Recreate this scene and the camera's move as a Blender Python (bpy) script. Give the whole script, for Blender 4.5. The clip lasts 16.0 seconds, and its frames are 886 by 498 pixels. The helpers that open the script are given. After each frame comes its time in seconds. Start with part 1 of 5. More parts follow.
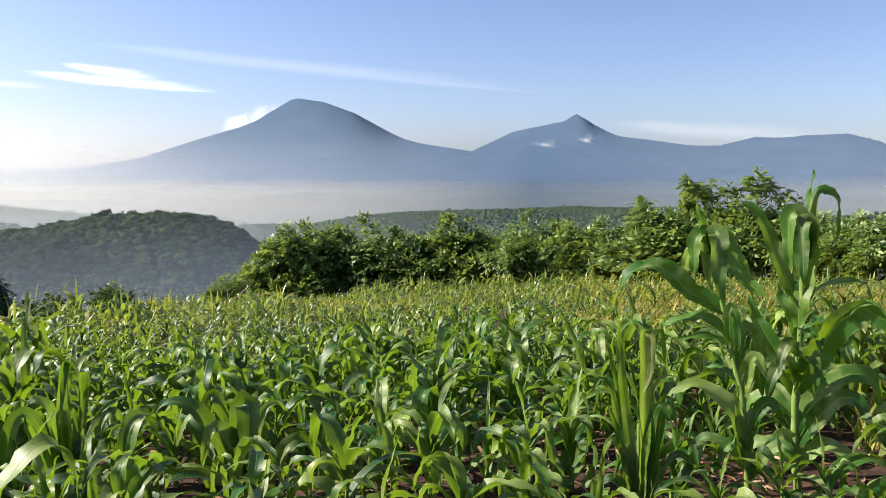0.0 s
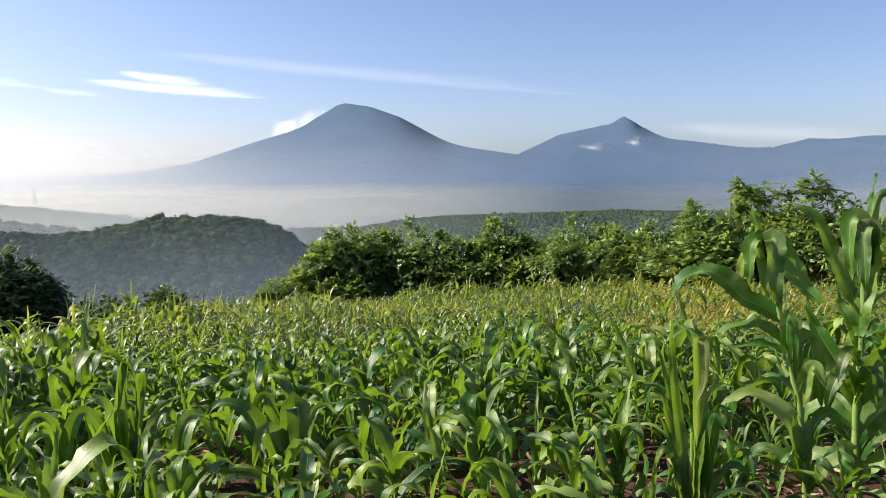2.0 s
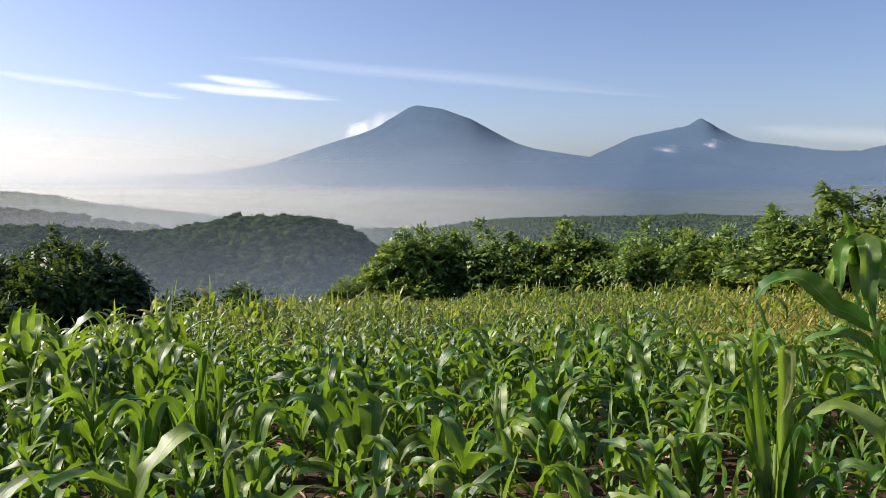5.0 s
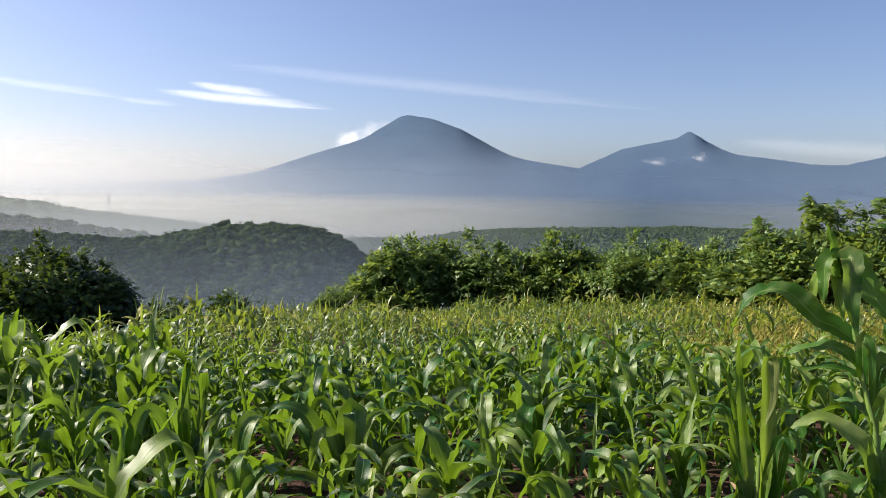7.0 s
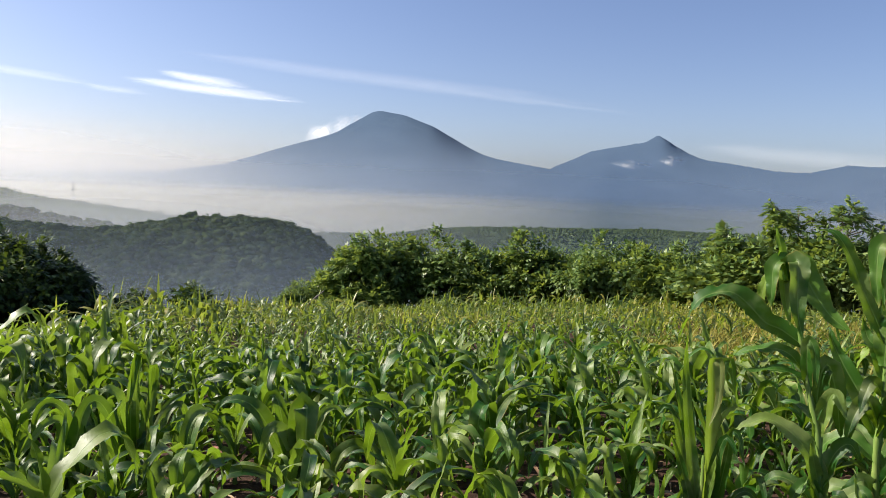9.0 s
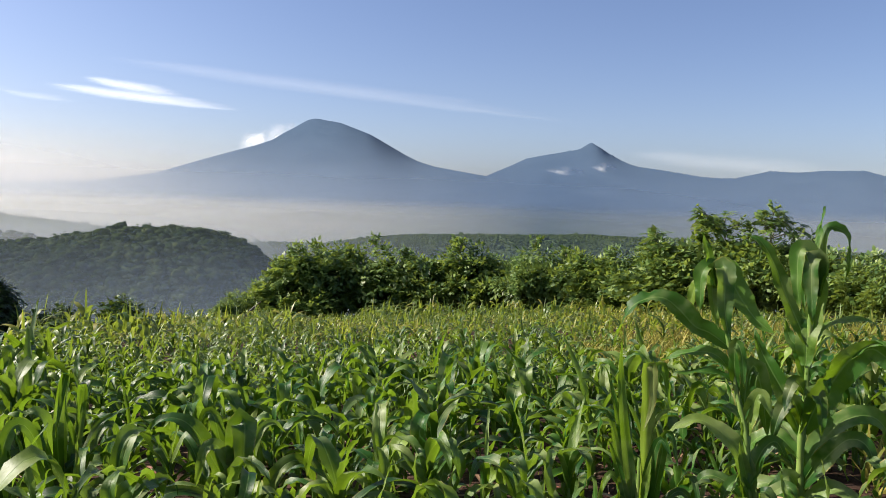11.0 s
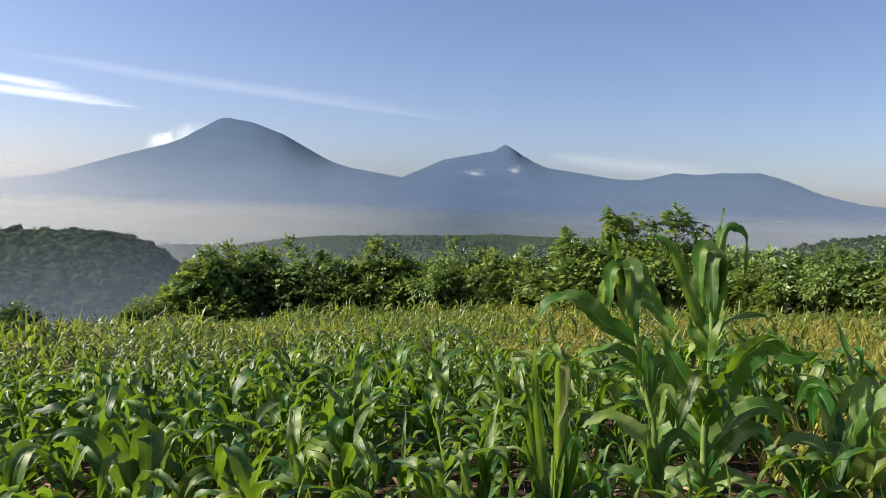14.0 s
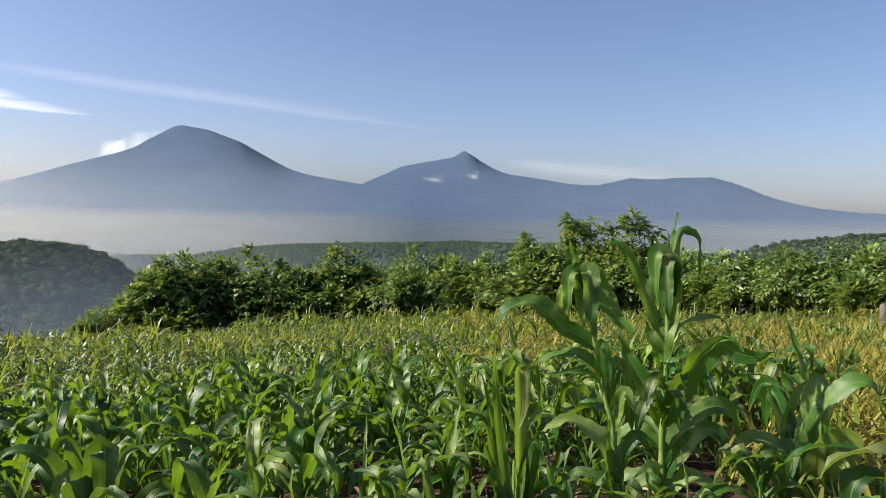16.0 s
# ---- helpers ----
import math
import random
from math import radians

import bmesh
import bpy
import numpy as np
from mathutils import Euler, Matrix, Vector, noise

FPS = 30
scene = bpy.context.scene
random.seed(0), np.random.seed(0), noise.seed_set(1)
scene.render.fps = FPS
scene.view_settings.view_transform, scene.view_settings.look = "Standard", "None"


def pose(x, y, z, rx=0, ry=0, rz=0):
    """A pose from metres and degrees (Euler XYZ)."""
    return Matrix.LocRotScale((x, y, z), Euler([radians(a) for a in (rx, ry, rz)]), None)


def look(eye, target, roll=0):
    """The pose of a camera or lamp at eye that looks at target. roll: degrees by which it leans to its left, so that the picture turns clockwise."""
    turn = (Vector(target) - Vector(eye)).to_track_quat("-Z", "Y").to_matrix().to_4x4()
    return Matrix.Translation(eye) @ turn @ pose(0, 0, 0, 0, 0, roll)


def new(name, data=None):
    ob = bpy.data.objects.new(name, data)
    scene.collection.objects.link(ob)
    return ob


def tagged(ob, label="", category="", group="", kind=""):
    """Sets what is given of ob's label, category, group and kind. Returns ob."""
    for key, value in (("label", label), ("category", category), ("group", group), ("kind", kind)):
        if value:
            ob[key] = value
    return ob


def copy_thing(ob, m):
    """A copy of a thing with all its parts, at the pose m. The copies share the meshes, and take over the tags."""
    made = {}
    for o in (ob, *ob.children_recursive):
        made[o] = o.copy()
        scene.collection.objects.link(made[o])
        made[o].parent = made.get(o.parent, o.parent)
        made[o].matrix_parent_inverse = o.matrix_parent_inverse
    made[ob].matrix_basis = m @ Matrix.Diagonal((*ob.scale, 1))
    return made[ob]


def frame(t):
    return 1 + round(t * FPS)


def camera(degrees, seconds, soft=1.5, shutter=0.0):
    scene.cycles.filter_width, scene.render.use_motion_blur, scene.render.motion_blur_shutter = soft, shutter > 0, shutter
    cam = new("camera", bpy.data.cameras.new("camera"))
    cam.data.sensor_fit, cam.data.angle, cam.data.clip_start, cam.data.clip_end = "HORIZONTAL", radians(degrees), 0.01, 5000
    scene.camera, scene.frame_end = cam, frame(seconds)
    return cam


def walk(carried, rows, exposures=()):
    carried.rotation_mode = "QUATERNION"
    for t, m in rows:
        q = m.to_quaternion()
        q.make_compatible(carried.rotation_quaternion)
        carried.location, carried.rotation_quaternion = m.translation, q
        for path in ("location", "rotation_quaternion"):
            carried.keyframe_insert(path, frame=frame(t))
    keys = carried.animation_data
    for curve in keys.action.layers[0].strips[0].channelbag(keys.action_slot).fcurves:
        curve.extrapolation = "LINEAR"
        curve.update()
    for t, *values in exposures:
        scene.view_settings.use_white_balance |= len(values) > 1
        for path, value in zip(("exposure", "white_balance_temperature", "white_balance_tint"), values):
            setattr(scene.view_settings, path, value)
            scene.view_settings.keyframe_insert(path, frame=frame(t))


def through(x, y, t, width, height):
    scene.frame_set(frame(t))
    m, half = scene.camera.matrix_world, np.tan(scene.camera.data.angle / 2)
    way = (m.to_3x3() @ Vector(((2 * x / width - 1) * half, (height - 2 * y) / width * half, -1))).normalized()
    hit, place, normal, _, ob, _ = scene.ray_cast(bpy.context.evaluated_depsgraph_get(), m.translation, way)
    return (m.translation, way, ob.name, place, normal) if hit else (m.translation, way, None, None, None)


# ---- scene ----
# ---------- camera ----------
cam = camera(62.0, 16.0, soft=0.6)
PATH = [
    (0, (-0.004, -0.017, 1.5), (1.901, 9.758, 0.565), -0.1),
    (0.5, (-0.005, -0.011, 1.501), (1.72, 9.794, 0.551), -0.2),
    (1, (-0.013, -0.012, 1.503), (1.612, 9.808, 0.538), -0.1),
    (1.5, (-0.015, -0.009, 1.504), (1.43, 9.841, 0.604), -0.3),
    (2, (-0.021, -0.013, 1.507), (1.279, 9.862, 0.622), -0.3),
    (2.5, (-0.032, -0.02, 1.509), (1.028, 9.885, 0.654), -0.2),
    (3, (-0.036, -0.013, 1.508), (0.839, 9.917, 0.673), -0.1),
    (3.5, (-0.045, -0.015, 1.505), (0.575, 9.93, 0.67), 0.0),
    (4, (-0.052, -0.012, 1.503), (0.343, 9.943, 0.638), -0.1),
    (6.5, (-0.036, 0.001, 1.492), (0.389, 9.961, 0.712), 0.6),
    (7, (-0.032, -0.001, 1.492), (0.483, 9.959, 0.767), 0.8),
    (7.5, (-0.016, -0.004, 1.492), (0.659, 9.946, 0.752), 1.1),
    (8, (0.004, 0.001, 1.493), (0.709, 9.946, 0.738), 0.8),
    (8.5, (0.024, 0.005, 1.489), (0.834, 9.945, 0.764), 1.3),
    (9, (0.041, 0.012, 1.485), (0.971, 9.942, 0.735), 2.3),
    (11.5, (0.04, 0.003, 1.504), (2.015, 9.788, 0.899), 1.6),
    (12, (0.041, 0.008, 1.5), (2.211, 9.753, 0.865), 1.8),
    (12.5, (0.04, 0.011, 1.503), (2.355, 9.716, 0.873), 1.9),
    (13, (0.044, 0.019, 1.504), (2.504, 9.689, 0.874), 1.7),
    (13.5, (0.048, 0.017, 1.504), (2.653, 9.657, 0.914), 1.6),
    (14, (0.051, 0.017, 1.507), (2.901, 9.587, 0.937), 1.7),
    (14.5, (0.051, 0.023, 1.507), (3.061, 9.543, 0.957), 1.7),
    (15, (0.049, 0.02, 1.507), (3.154, 9.51, 0.942), 1.5),
    (15.5, (0.048, 0.019, 1.507), (3.253, 9.479, 0.977), 1.4),
    (16, (0.057, 0.015, 1.509), (3.417, 9.42, 1.039), 1.1),
]
walk(cam, [(t, look(e, a, r)) for t, e, a, r in PATH],
     exposures=[(0, 1.19), (2, 1.10), (4, 0.92), (7, 0.88), (16, 0.86)])

# ---------- world and sun ----------
SUN_AZ, SUN_EL = -72.0, 33.0          # degrees clockwise from +y, above the horizon
world = bpy.data.worlds.new("morning_sky")
scene.world = world
world.use_nodes = True
wn, wl = world.node_tree.nodes, world.node_tree.links
wn.clear()
sky = wn.new("ShaderNodeTexSky")
sky.sky_type = 'NISHITA'
sky.sun_disc = False
sky.sun_elevation = radians(SUN_EL)
sky.sun_rotation = radians(SUN_AZ)
sky.altitude, sky.air_density, sky.dust_density, sky.ozone_density = 300, 0.95, 1.45, 3.4
bg = wn.new("ShaderNodeBackground")
bg.inputs["Strength"].default_value = 0.077
wo = wn.new("ShaderNodeOutputWorld")
grade = wn.new("ShaderNodeMix")
grade.data_type, grade.blend_type = 'RGBA', 'MULTIPLY'
grade.inputs[0].default_value = 1.0
grade.inputs[7].default_value = (1.08, 0.98, 1.06, 1.0)
wl.new(sky.outputs[0], grade.inputs[6])
wl.new(grade.outputs[2], bg.inputs["Color"])
wl.new(bg.outputs[0], wo.inputs["Surface"])

sd = bpy.data.lights.new("sun", 'SUN')
sd.energy, sd.angle, sd.color = 5.0, radians(0.6), (1.0, 0.92, 0.80)
sun = new("sun", sd)
_a, _e = radians(SUN_AZ), radians(SUN_EL)
sun_dir = Vector((math.sin(_a) * math.cos(_e), math.cos(_a) * math.cos(_e), math.sin(_e)))
sun.matrix_world = look(sun_dir * 60, (0, 0, 0))

# ---------- materials ----------


class Nodes:
    """A small builder for node materials."""

    def __init__(self, name):
        self.mat = bpy.data.materials.new(name)
        self.mat.use_nodes = True
        self.t = self.mat.node_tree
        self.t.nodes.clear()
        self.out = self.add("ShaderNodeOutputMaterial")

    def add(self, kind, **props):
        n = self.t.nodes.new(kind)
        for k, v in props.items():
            setattr(n, k, v)
        return n

    def put(self, node, **ins):
        for k, v in ins.items():
            sock = node.inputs[int(k[1:])] if k[0] == "i" and k[1:].isdigit() else node.inputs[k.replace("_", " ")]
            if isinstance(v, bpy.types.NodeSocket):
                self.t.links.new(v, sock)
            else:
                sock.default_value = v
        return node

    def noise(self, vec, scale, detail=4.0, rough=0.55):
        n = self.put(self.add("ShaderNodeTexNoise"), Scale=scale, Detail=detail, Roughness=rough)
        if vec is not None:
            self.t.links.new(vec, n.inputs["Vector"])
        return n.outputs["Fac"]

    def math(self, op, a, b=0.0, c=0.0, clamp=False):
        n = self.put(self.add("ShaderNodeMath", operation=op, use_clamp=clamp), i0=a, i1=b, i2=c)
        return n.outputs[0]

    def ramp(self, fac, stops):
        n = self.add("ShaderNodeValToRGB")
        els = n.color_ramp.elements
        while len(els) < len(stops):
            els.new(0.5)
        for e, (p, c) in zip(els, stops):
            e.position, e.color = p, (*c, 1.0)
        self.t.links.new(fac, n.inputs[0])
        return n.outputs[0]

    def mix(self, fac, a, b, blend='MIX'):
        n = self.add("ShaderNodeMix", data_type='RGBA', blend_type=blend)
        for sock, v in ((n.inputs[0], fac), (n.inputs[6], a), (n.inputs[7], b)):
            if isinstance(v, bpy.types.NodeSocket):
                self.t.links.new(v, sock)
            else:
                sock.default_value = v if isinstance(v, float) else (*v, 1.0)
        return n.outputs[2]

    def range(self, v, a, b, c=0.0, d=1.0, smooth=False):
        n = self.add("ShaderNodeMapRange")
        n.interpolation_type = 'SMOOTHSTEP' if smooth else 'LINEAR'
        return self.put(n, Value=v, From_Min=a, From_Max=b, To_Min=c, To_Max=d).outputs[0]

    def position(self):
        return self.add("ShaderNodeNewGeometry").outputs["Position"]

    def scaled(self, vec, x, y, z):
        n = self.add("ShaderNodeVectorMath", operation='MULTIPLY')
        self.t.links.new(vec, n.inputs[0])
        n.inputs[1].default_value = (x, y, z)
        return n.outputs[0]

    def bump(self, h, strength, dist):
        return self.put(self.add("ShaderNodeBump"), Height=h, Strength=strength, Distance=dist).outputs[0]

    def finish(self, shader):
        self.t.links.new(shader, self.out.inputs[0])
        return self.mat


def leaf_material(name, dark, mid, light, rough=0.42, through=0.3, glow=(0.30, 0.42, 0.03), rib=None, patch=None, spec=0.5, lucent=0.55):
    """Thin foliage: glossy face, light shining through; colour varies from leaf to leaf and in patches."""
    m = Nodes(name)
    geo = m.add("ShaderNodeNewGeometry")
    info = m.add("ShaderNodeObjectInfo")
    r = m.math('FRACT', m.math('ADD', geo.outputs["Random Per Island"], info.outputs["Random"]))
    big = m.noise(geo.outputs["Position"], 1.3, 3.0)
    fac = m.math('ADD', m.math('MULTIPLY', r, 0.62), m.math('MULTIPLY', big, 0.4))
    col = m.ramp(fac, [(0.18, dark), (0.55, mid), (0.92, light)])
    if patch:
        pn = m.noise(geo.outputs["Position"], patch[1], 3.0)
        pf = m.range(m.math('ADD', pn, m.math('MULTIPLY', r, 0.25)), patch[2], patch[2] + 0.16, smooth=True)
        col = m.mix(pf, col, patch[0])
    fine = m.noise(m.scaled(geo.outputs["Position"], 1, 1, 1), 45.0, 3.0)
    col = m.mix(m.range(fine, 0.35, 0.75, 0.0, 0.35), col, tuple(0.55 * c for c in mid))
    bump = m.bump(fine, 0.12, 0.01)
    if rib:
        # some leaves greyish, glancing sun put into their colour; a few yellow or dry
        sunlit_pale = m.math('MULTIPLY', m.range(r, 0.80, 0.82), m.range(big, 0.35, 0.6, 0.1, 0.5))
        col = m.mix(sunlit_pale, col, (0.19, 0.25, 0.08))
        col = m.mix(m.range(r, 0.955, 0.965), col, (0.17, 0.26, 0.03))
        col = m.mix(m.range(r, 0.990, 0.992), col, (0.15, 0.17, 0.05))
        uv = m.put(m.add("ShaderNodeSeparateXYZ"), Vector=m.add("ShaderNodeUVMap").outputs[0])
        u, v = uv.outputs[0], uv.outputs[1]
        c = m.math('ABSOLUTE', m.math('SUBTRACT', u, 0.5))
        line = m.range(c, 0.012, 0.055, 1.0, 0.0, smooth=True)
        col = m.mix(m.math('MULTIPLY', line, 0.55), col, rib)
        vein = m.math('SINE', m.math('MULTIPLY', u, 150.0))
        col = m.mix(m.range(vein, -1.0, 1.0, 0.0, 0.10), col, tuple(0.5 * c for c in mid))
        # pale sheen of the lit bends put into the colour, in blotches mid-blade
        blotch = m.noise(m.scaled(geo.outputs["Position"], 1, 1, 1), 6.0, 3.0)
        bend_sheen = m.math('MULTIPLY', m.range(blotch, 0.45, 0.62, smooth=True), m.math('MULTIPLY', m.range(v, 0.15, 0.35), m.range(v, 0.8, 0.55)))
        col = m.mix(m.math('MULTIPLY', bend_sheen, 0.50), col, (0.27, 0.31, 0.12))
        # dry, yellowed tips and scorched margins
        tipn = m.noise(geo.outputs["Position"], 9.0, 3.0)
        tip = m.range(m.math('ADD', v, m.math('MULTIPLY', tipn, 0.5)), 1.22, 1.42, 0.0, 0.8, smooth=True)
        edge = m.math('MULTIPLY', m.range(c, 0.43, 0.5), m.range(tipn, 0.52, 0.66))
        col = m.mix(m.math('MAXIMUM', tip, edge), col, (0.34, 0.25, 0.07))
        bump = m.bump(m.math('ADD', m.math('MULTIPLY', vein, 0.12), m.math('MULTIPLY', line, 1.6)), 0.35, 0.003)
    face = m.put(m.add("ShaderNodeBsdfPrincipled"), Base_Color=col, Roughness=rough, Normal=bump)
    face.inputs["Specular IOR Level"].default_value = spec
    back = m.put(m.add("ShaderNodeBsdfTranslucent"), Color=m.mix(lucent, col, glow))
    mx = m.put(m.add("ShaderNodeMixShader"), i0=through, i1=face.outputs[0], i2=back.outputs[0])
    return m.finish(mx.outputs[0])


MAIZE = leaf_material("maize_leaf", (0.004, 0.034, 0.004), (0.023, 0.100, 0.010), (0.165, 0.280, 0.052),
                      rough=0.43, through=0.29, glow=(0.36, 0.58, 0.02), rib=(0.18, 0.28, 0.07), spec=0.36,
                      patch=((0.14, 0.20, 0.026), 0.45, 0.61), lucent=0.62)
# paler copy of the maize leaf, sunlight put into its colours
MAIZE_LIT = leaf_material("lit_maize_leaf", (0.010, 0.055, 0.006), (0.040, 0.130, 0.014), (0.150, 0.260, 0.040),
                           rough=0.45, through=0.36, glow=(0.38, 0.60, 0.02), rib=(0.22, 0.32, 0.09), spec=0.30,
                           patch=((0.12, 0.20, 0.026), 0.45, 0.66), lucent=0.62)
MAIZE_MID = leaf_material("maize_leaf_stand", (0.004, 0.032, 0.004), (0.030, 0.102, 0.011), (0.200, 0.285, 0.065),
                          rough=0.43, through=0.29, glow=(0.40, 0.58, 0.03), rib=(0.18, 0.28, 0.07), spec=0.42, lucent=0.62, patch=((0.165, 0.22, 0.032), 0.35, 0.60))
MAIZE_FAR = leaf_material("maize_leaf_field", (0.022, 0.066, 0.010), (0.115, 0.180, 0.027), (0.34, 0.36, 0.085),
                          rough=0.42, through=0.38, glow=(0.46, 0.58, 0.05),
                          patch=((0.34, 0.30, 0.055), 0.16, 0.62))
DRY_GRASS = leaf_material("dry_grass_blade", (0.12, 0.16, 0.025), (0.27, 0.265, 0.045), (0.46, 0.37, 0.085),
                          rough=0.6, through=0.35, glow=(0.5, 0.4, 0.08), spec=0.3)
SHRUB = leaf_material("shrub_leaf", (0.022, 0.060, 0.013), (0.112, 0.190, 0.044), (0.31, 0.38, 0.095),
                      rough=0.46, through=0.30, glow=(0.48, 0.58, 0.06), spec=0.45)
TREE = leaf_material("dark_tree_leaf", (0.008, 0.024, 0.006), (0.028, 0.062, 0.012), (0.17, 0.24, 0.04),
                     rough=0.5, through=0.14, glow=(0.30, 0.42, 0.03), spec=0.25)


def wood_material(name, a, b):
    m = Nodes(name)
    p = m.position()
    n = m.noise(m.scaled(p, 9, 9, 2.0), 2.5, 5.0)
    f = m.noise(p, 40.0, 3.0)
    col = m.ramp(m.math('ADD', m.math('MULTIPLY', n, 0.7), m.math('MULTIPLY', f, 0.3)), [(0.3, a), (0.7, b)])
    s = m.put(m.add("ShaderNodeBsdfPrincipled"), Base_Color=col, Roughness=0.85, Normal=m.bump(n, 0.5, 0.02))
    return m.finish(s.outputs[0])


BARK = wood_material("bark", (0.06, 0.05, 0.035), (0.17, 0.14, 0.10))
POSTWOOD = wood_material("weathered_post", (0.06, 0.052, 0.045), (0.17, 0.15, 0.13))


def stalk_material():
    m = Nodes("maize_stalk")
    p = m.position()
    n = m.noise(m.scaled(p, 60, 60, 6), 1.0, 4.0)
    col = m.ramp(n, [(0.3, (0.07, 0.15, 0.025)), (0.55, (0.16, 0.24, 0.05)), (0.8, (0.30, 0.30, 0.10))])
    s = m.put(m.add("ShaderNodeBsdfPrincipled"), Base_Color=col, Roughness=0.45, Normal=m.bump(n, 0.2, 0.003))
    return m.finish(s.outputs[0])


STALK = stalk_material()


def litter_material():
    m = Nodes("dry_litter")
    geo = m.add("ShaderNodeNewGeometry")
    col = m.ramp(geo.outputs["Random Per Island"], [(0.0, (0.12, 0.05, 0.03)), (0.35, (0.28, 0.17, 0.09)), (0.7, (0.42, 0.32, 0.2)), (1.0, (0.24, 0.07, 0.04))])
    n = m.noise(geo.outputs["Position"], 60.0)
    col = m.mix(m.range(n, 0.3, 0.7, 0.0, 0.4), col, (0.1, 0.06, 0.04))
    s = m.put(m.add("ShaderNodeBsdfPrincipled"), Base_Color=col, Roughness=0.8)
    return m.finish(s.outputs[0])


LITTER = litter_material()


def ground_material():
    """Red-brown soil in the field, grass and undergrowth on the slopes, pale plain in the valley."""
    m = Nodes("earth")
    p = m.position()
    dist = m.put(m.add("ShaderNodeVectorMath", operation='LENGTH'), i0=p).outputs["Value"]
    a = m.noise(p, 2.2, 6.0, 0.65)
    b = m.noise(p, 14.0, 5.0, 0.7)
    soil = m.ramp(m.math('ADD', m.math('MULTIPLY', a, 0.5), m.math('MULTIPLY', b, 0.5)),
                  [(0.32, (0.018, 0.010, 0.007)), (0.5, (0.050, 0.026, 0.017)), (0.68, (0.11, 0.058, 0.037))])
    g = m.noise(p, 0.05, 6.0, 0.65)
    g2 = m.noise(p, 0.5, 4.0, 0.6)
    green = m.ramp(m.math('ADD', m.math('MULTIPLY', g, 0.6), m.math('MULTIPLY', g2, 0.4)),
                   [(0.35, (0.03, 0.055, 0.018)), (0.52, (0.07, 0.105, 0.032)), (0.66, (0.12, 0.15, 0.055))])
    col = m.mix(m.range(dist, 34.0, 42.0), soil, green)
    h = m.math('ADD', a, m.math('MULTIPLY', b, 0.6))
    s = m.put(m.add("ShaderNodeBsdfPrincipled"), Base_Color=col, Roughness=0.95, Normal=m.bump(h, 0.8, 0.05))
    s.inputs["Specular IOR Level"].default_value = 0.2
    return m.finish(s.outputs[0])


EARTH = ground_material()


def forest_material(name, dark, mid, light, clump=1.1):
    m = Nodes(name)
    geo = m.add("ShaderNodeNewGeometry")
    p = geo.outputs["Position"]
    big = m.noise(p, 0.022, 4.0, 0.6)
    tree = m.noise(p, 0.16, 2.0, 0.5)
    f = m.math('ADD', m.math('ADD', m.math('MULTIPLY', big, 0.55), m.math('MULTIPLY', tree, 0.45)),
               m.math('MULTIPLY', geo.outputs["Random Per Island"], 0.10))
    leafy = m.noise(p, clump, 4.0, 0.7)
    f = m.math('ADD', f, m.math('MULTIPLY', m.math('SUBTRACT', leafy, 0.5), 0.55))
    col = m.ramp(f, [(0.36, dark), (0.55, mid), (0.78, light)])
    if clump > 0.5:
        nrm = m.bump(leafy, 0.9, 0.8)
    else:
        # crowns too far off to tell apart: the canopy as a whole takes the light
        own = m.put(m.add("ShaderNodeVectorMath", operation='SCALE'), i0=geo.outputs["Normal"], Scale=0.35).outputs[0]
        nrm = m.put(m.add("ShaderNodeVectorMath", operation='ADD'), i0=own, i1=(0.0, -0.1, 0.65)).outputs[0]
        nrm = m.put(m.add("ShaderNodeVectorMath", operation='NORMALIZE'), i0=nrm).outputs[0]
    a = m.put(m.add("ShaderNodeBsdfDiffuse"), Color=col, Normal=nrm)
    b = m.put(m.add("ShaderNodeBsdfTranslucent"), Color=col)
    mx = m.put(m.add("ShaderNodeMixShader"), i0=0.3, i1=a.outputs[0], i2=b.outputs[0])
    return m.finish(mx.outputs[0])


# copies of one forest: colours carry the lit ridge and the shaded right hill
LIT_FOREST = forest_material("lit_crowns", (0.042, 0.070, 0.024), (0.080, 0.118, 0.037), (0.140, 0.178, 0.060), 0.12)
SHADED_FOREST = forest_material("shaded_crowns", (0.016, 0.034, 0.014), (0.034, 0.060, 0.024), (0.075, 0.10, 0.04))
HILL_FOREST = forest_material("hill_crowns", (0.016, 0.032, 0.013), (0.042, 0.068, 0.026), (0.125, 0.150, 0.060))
FOREST = forest_material("forest_crowns", (0.026, 0.052, 0.018), (0.085, 0.13, 0.04), (0.24, 0.27, 0.10))


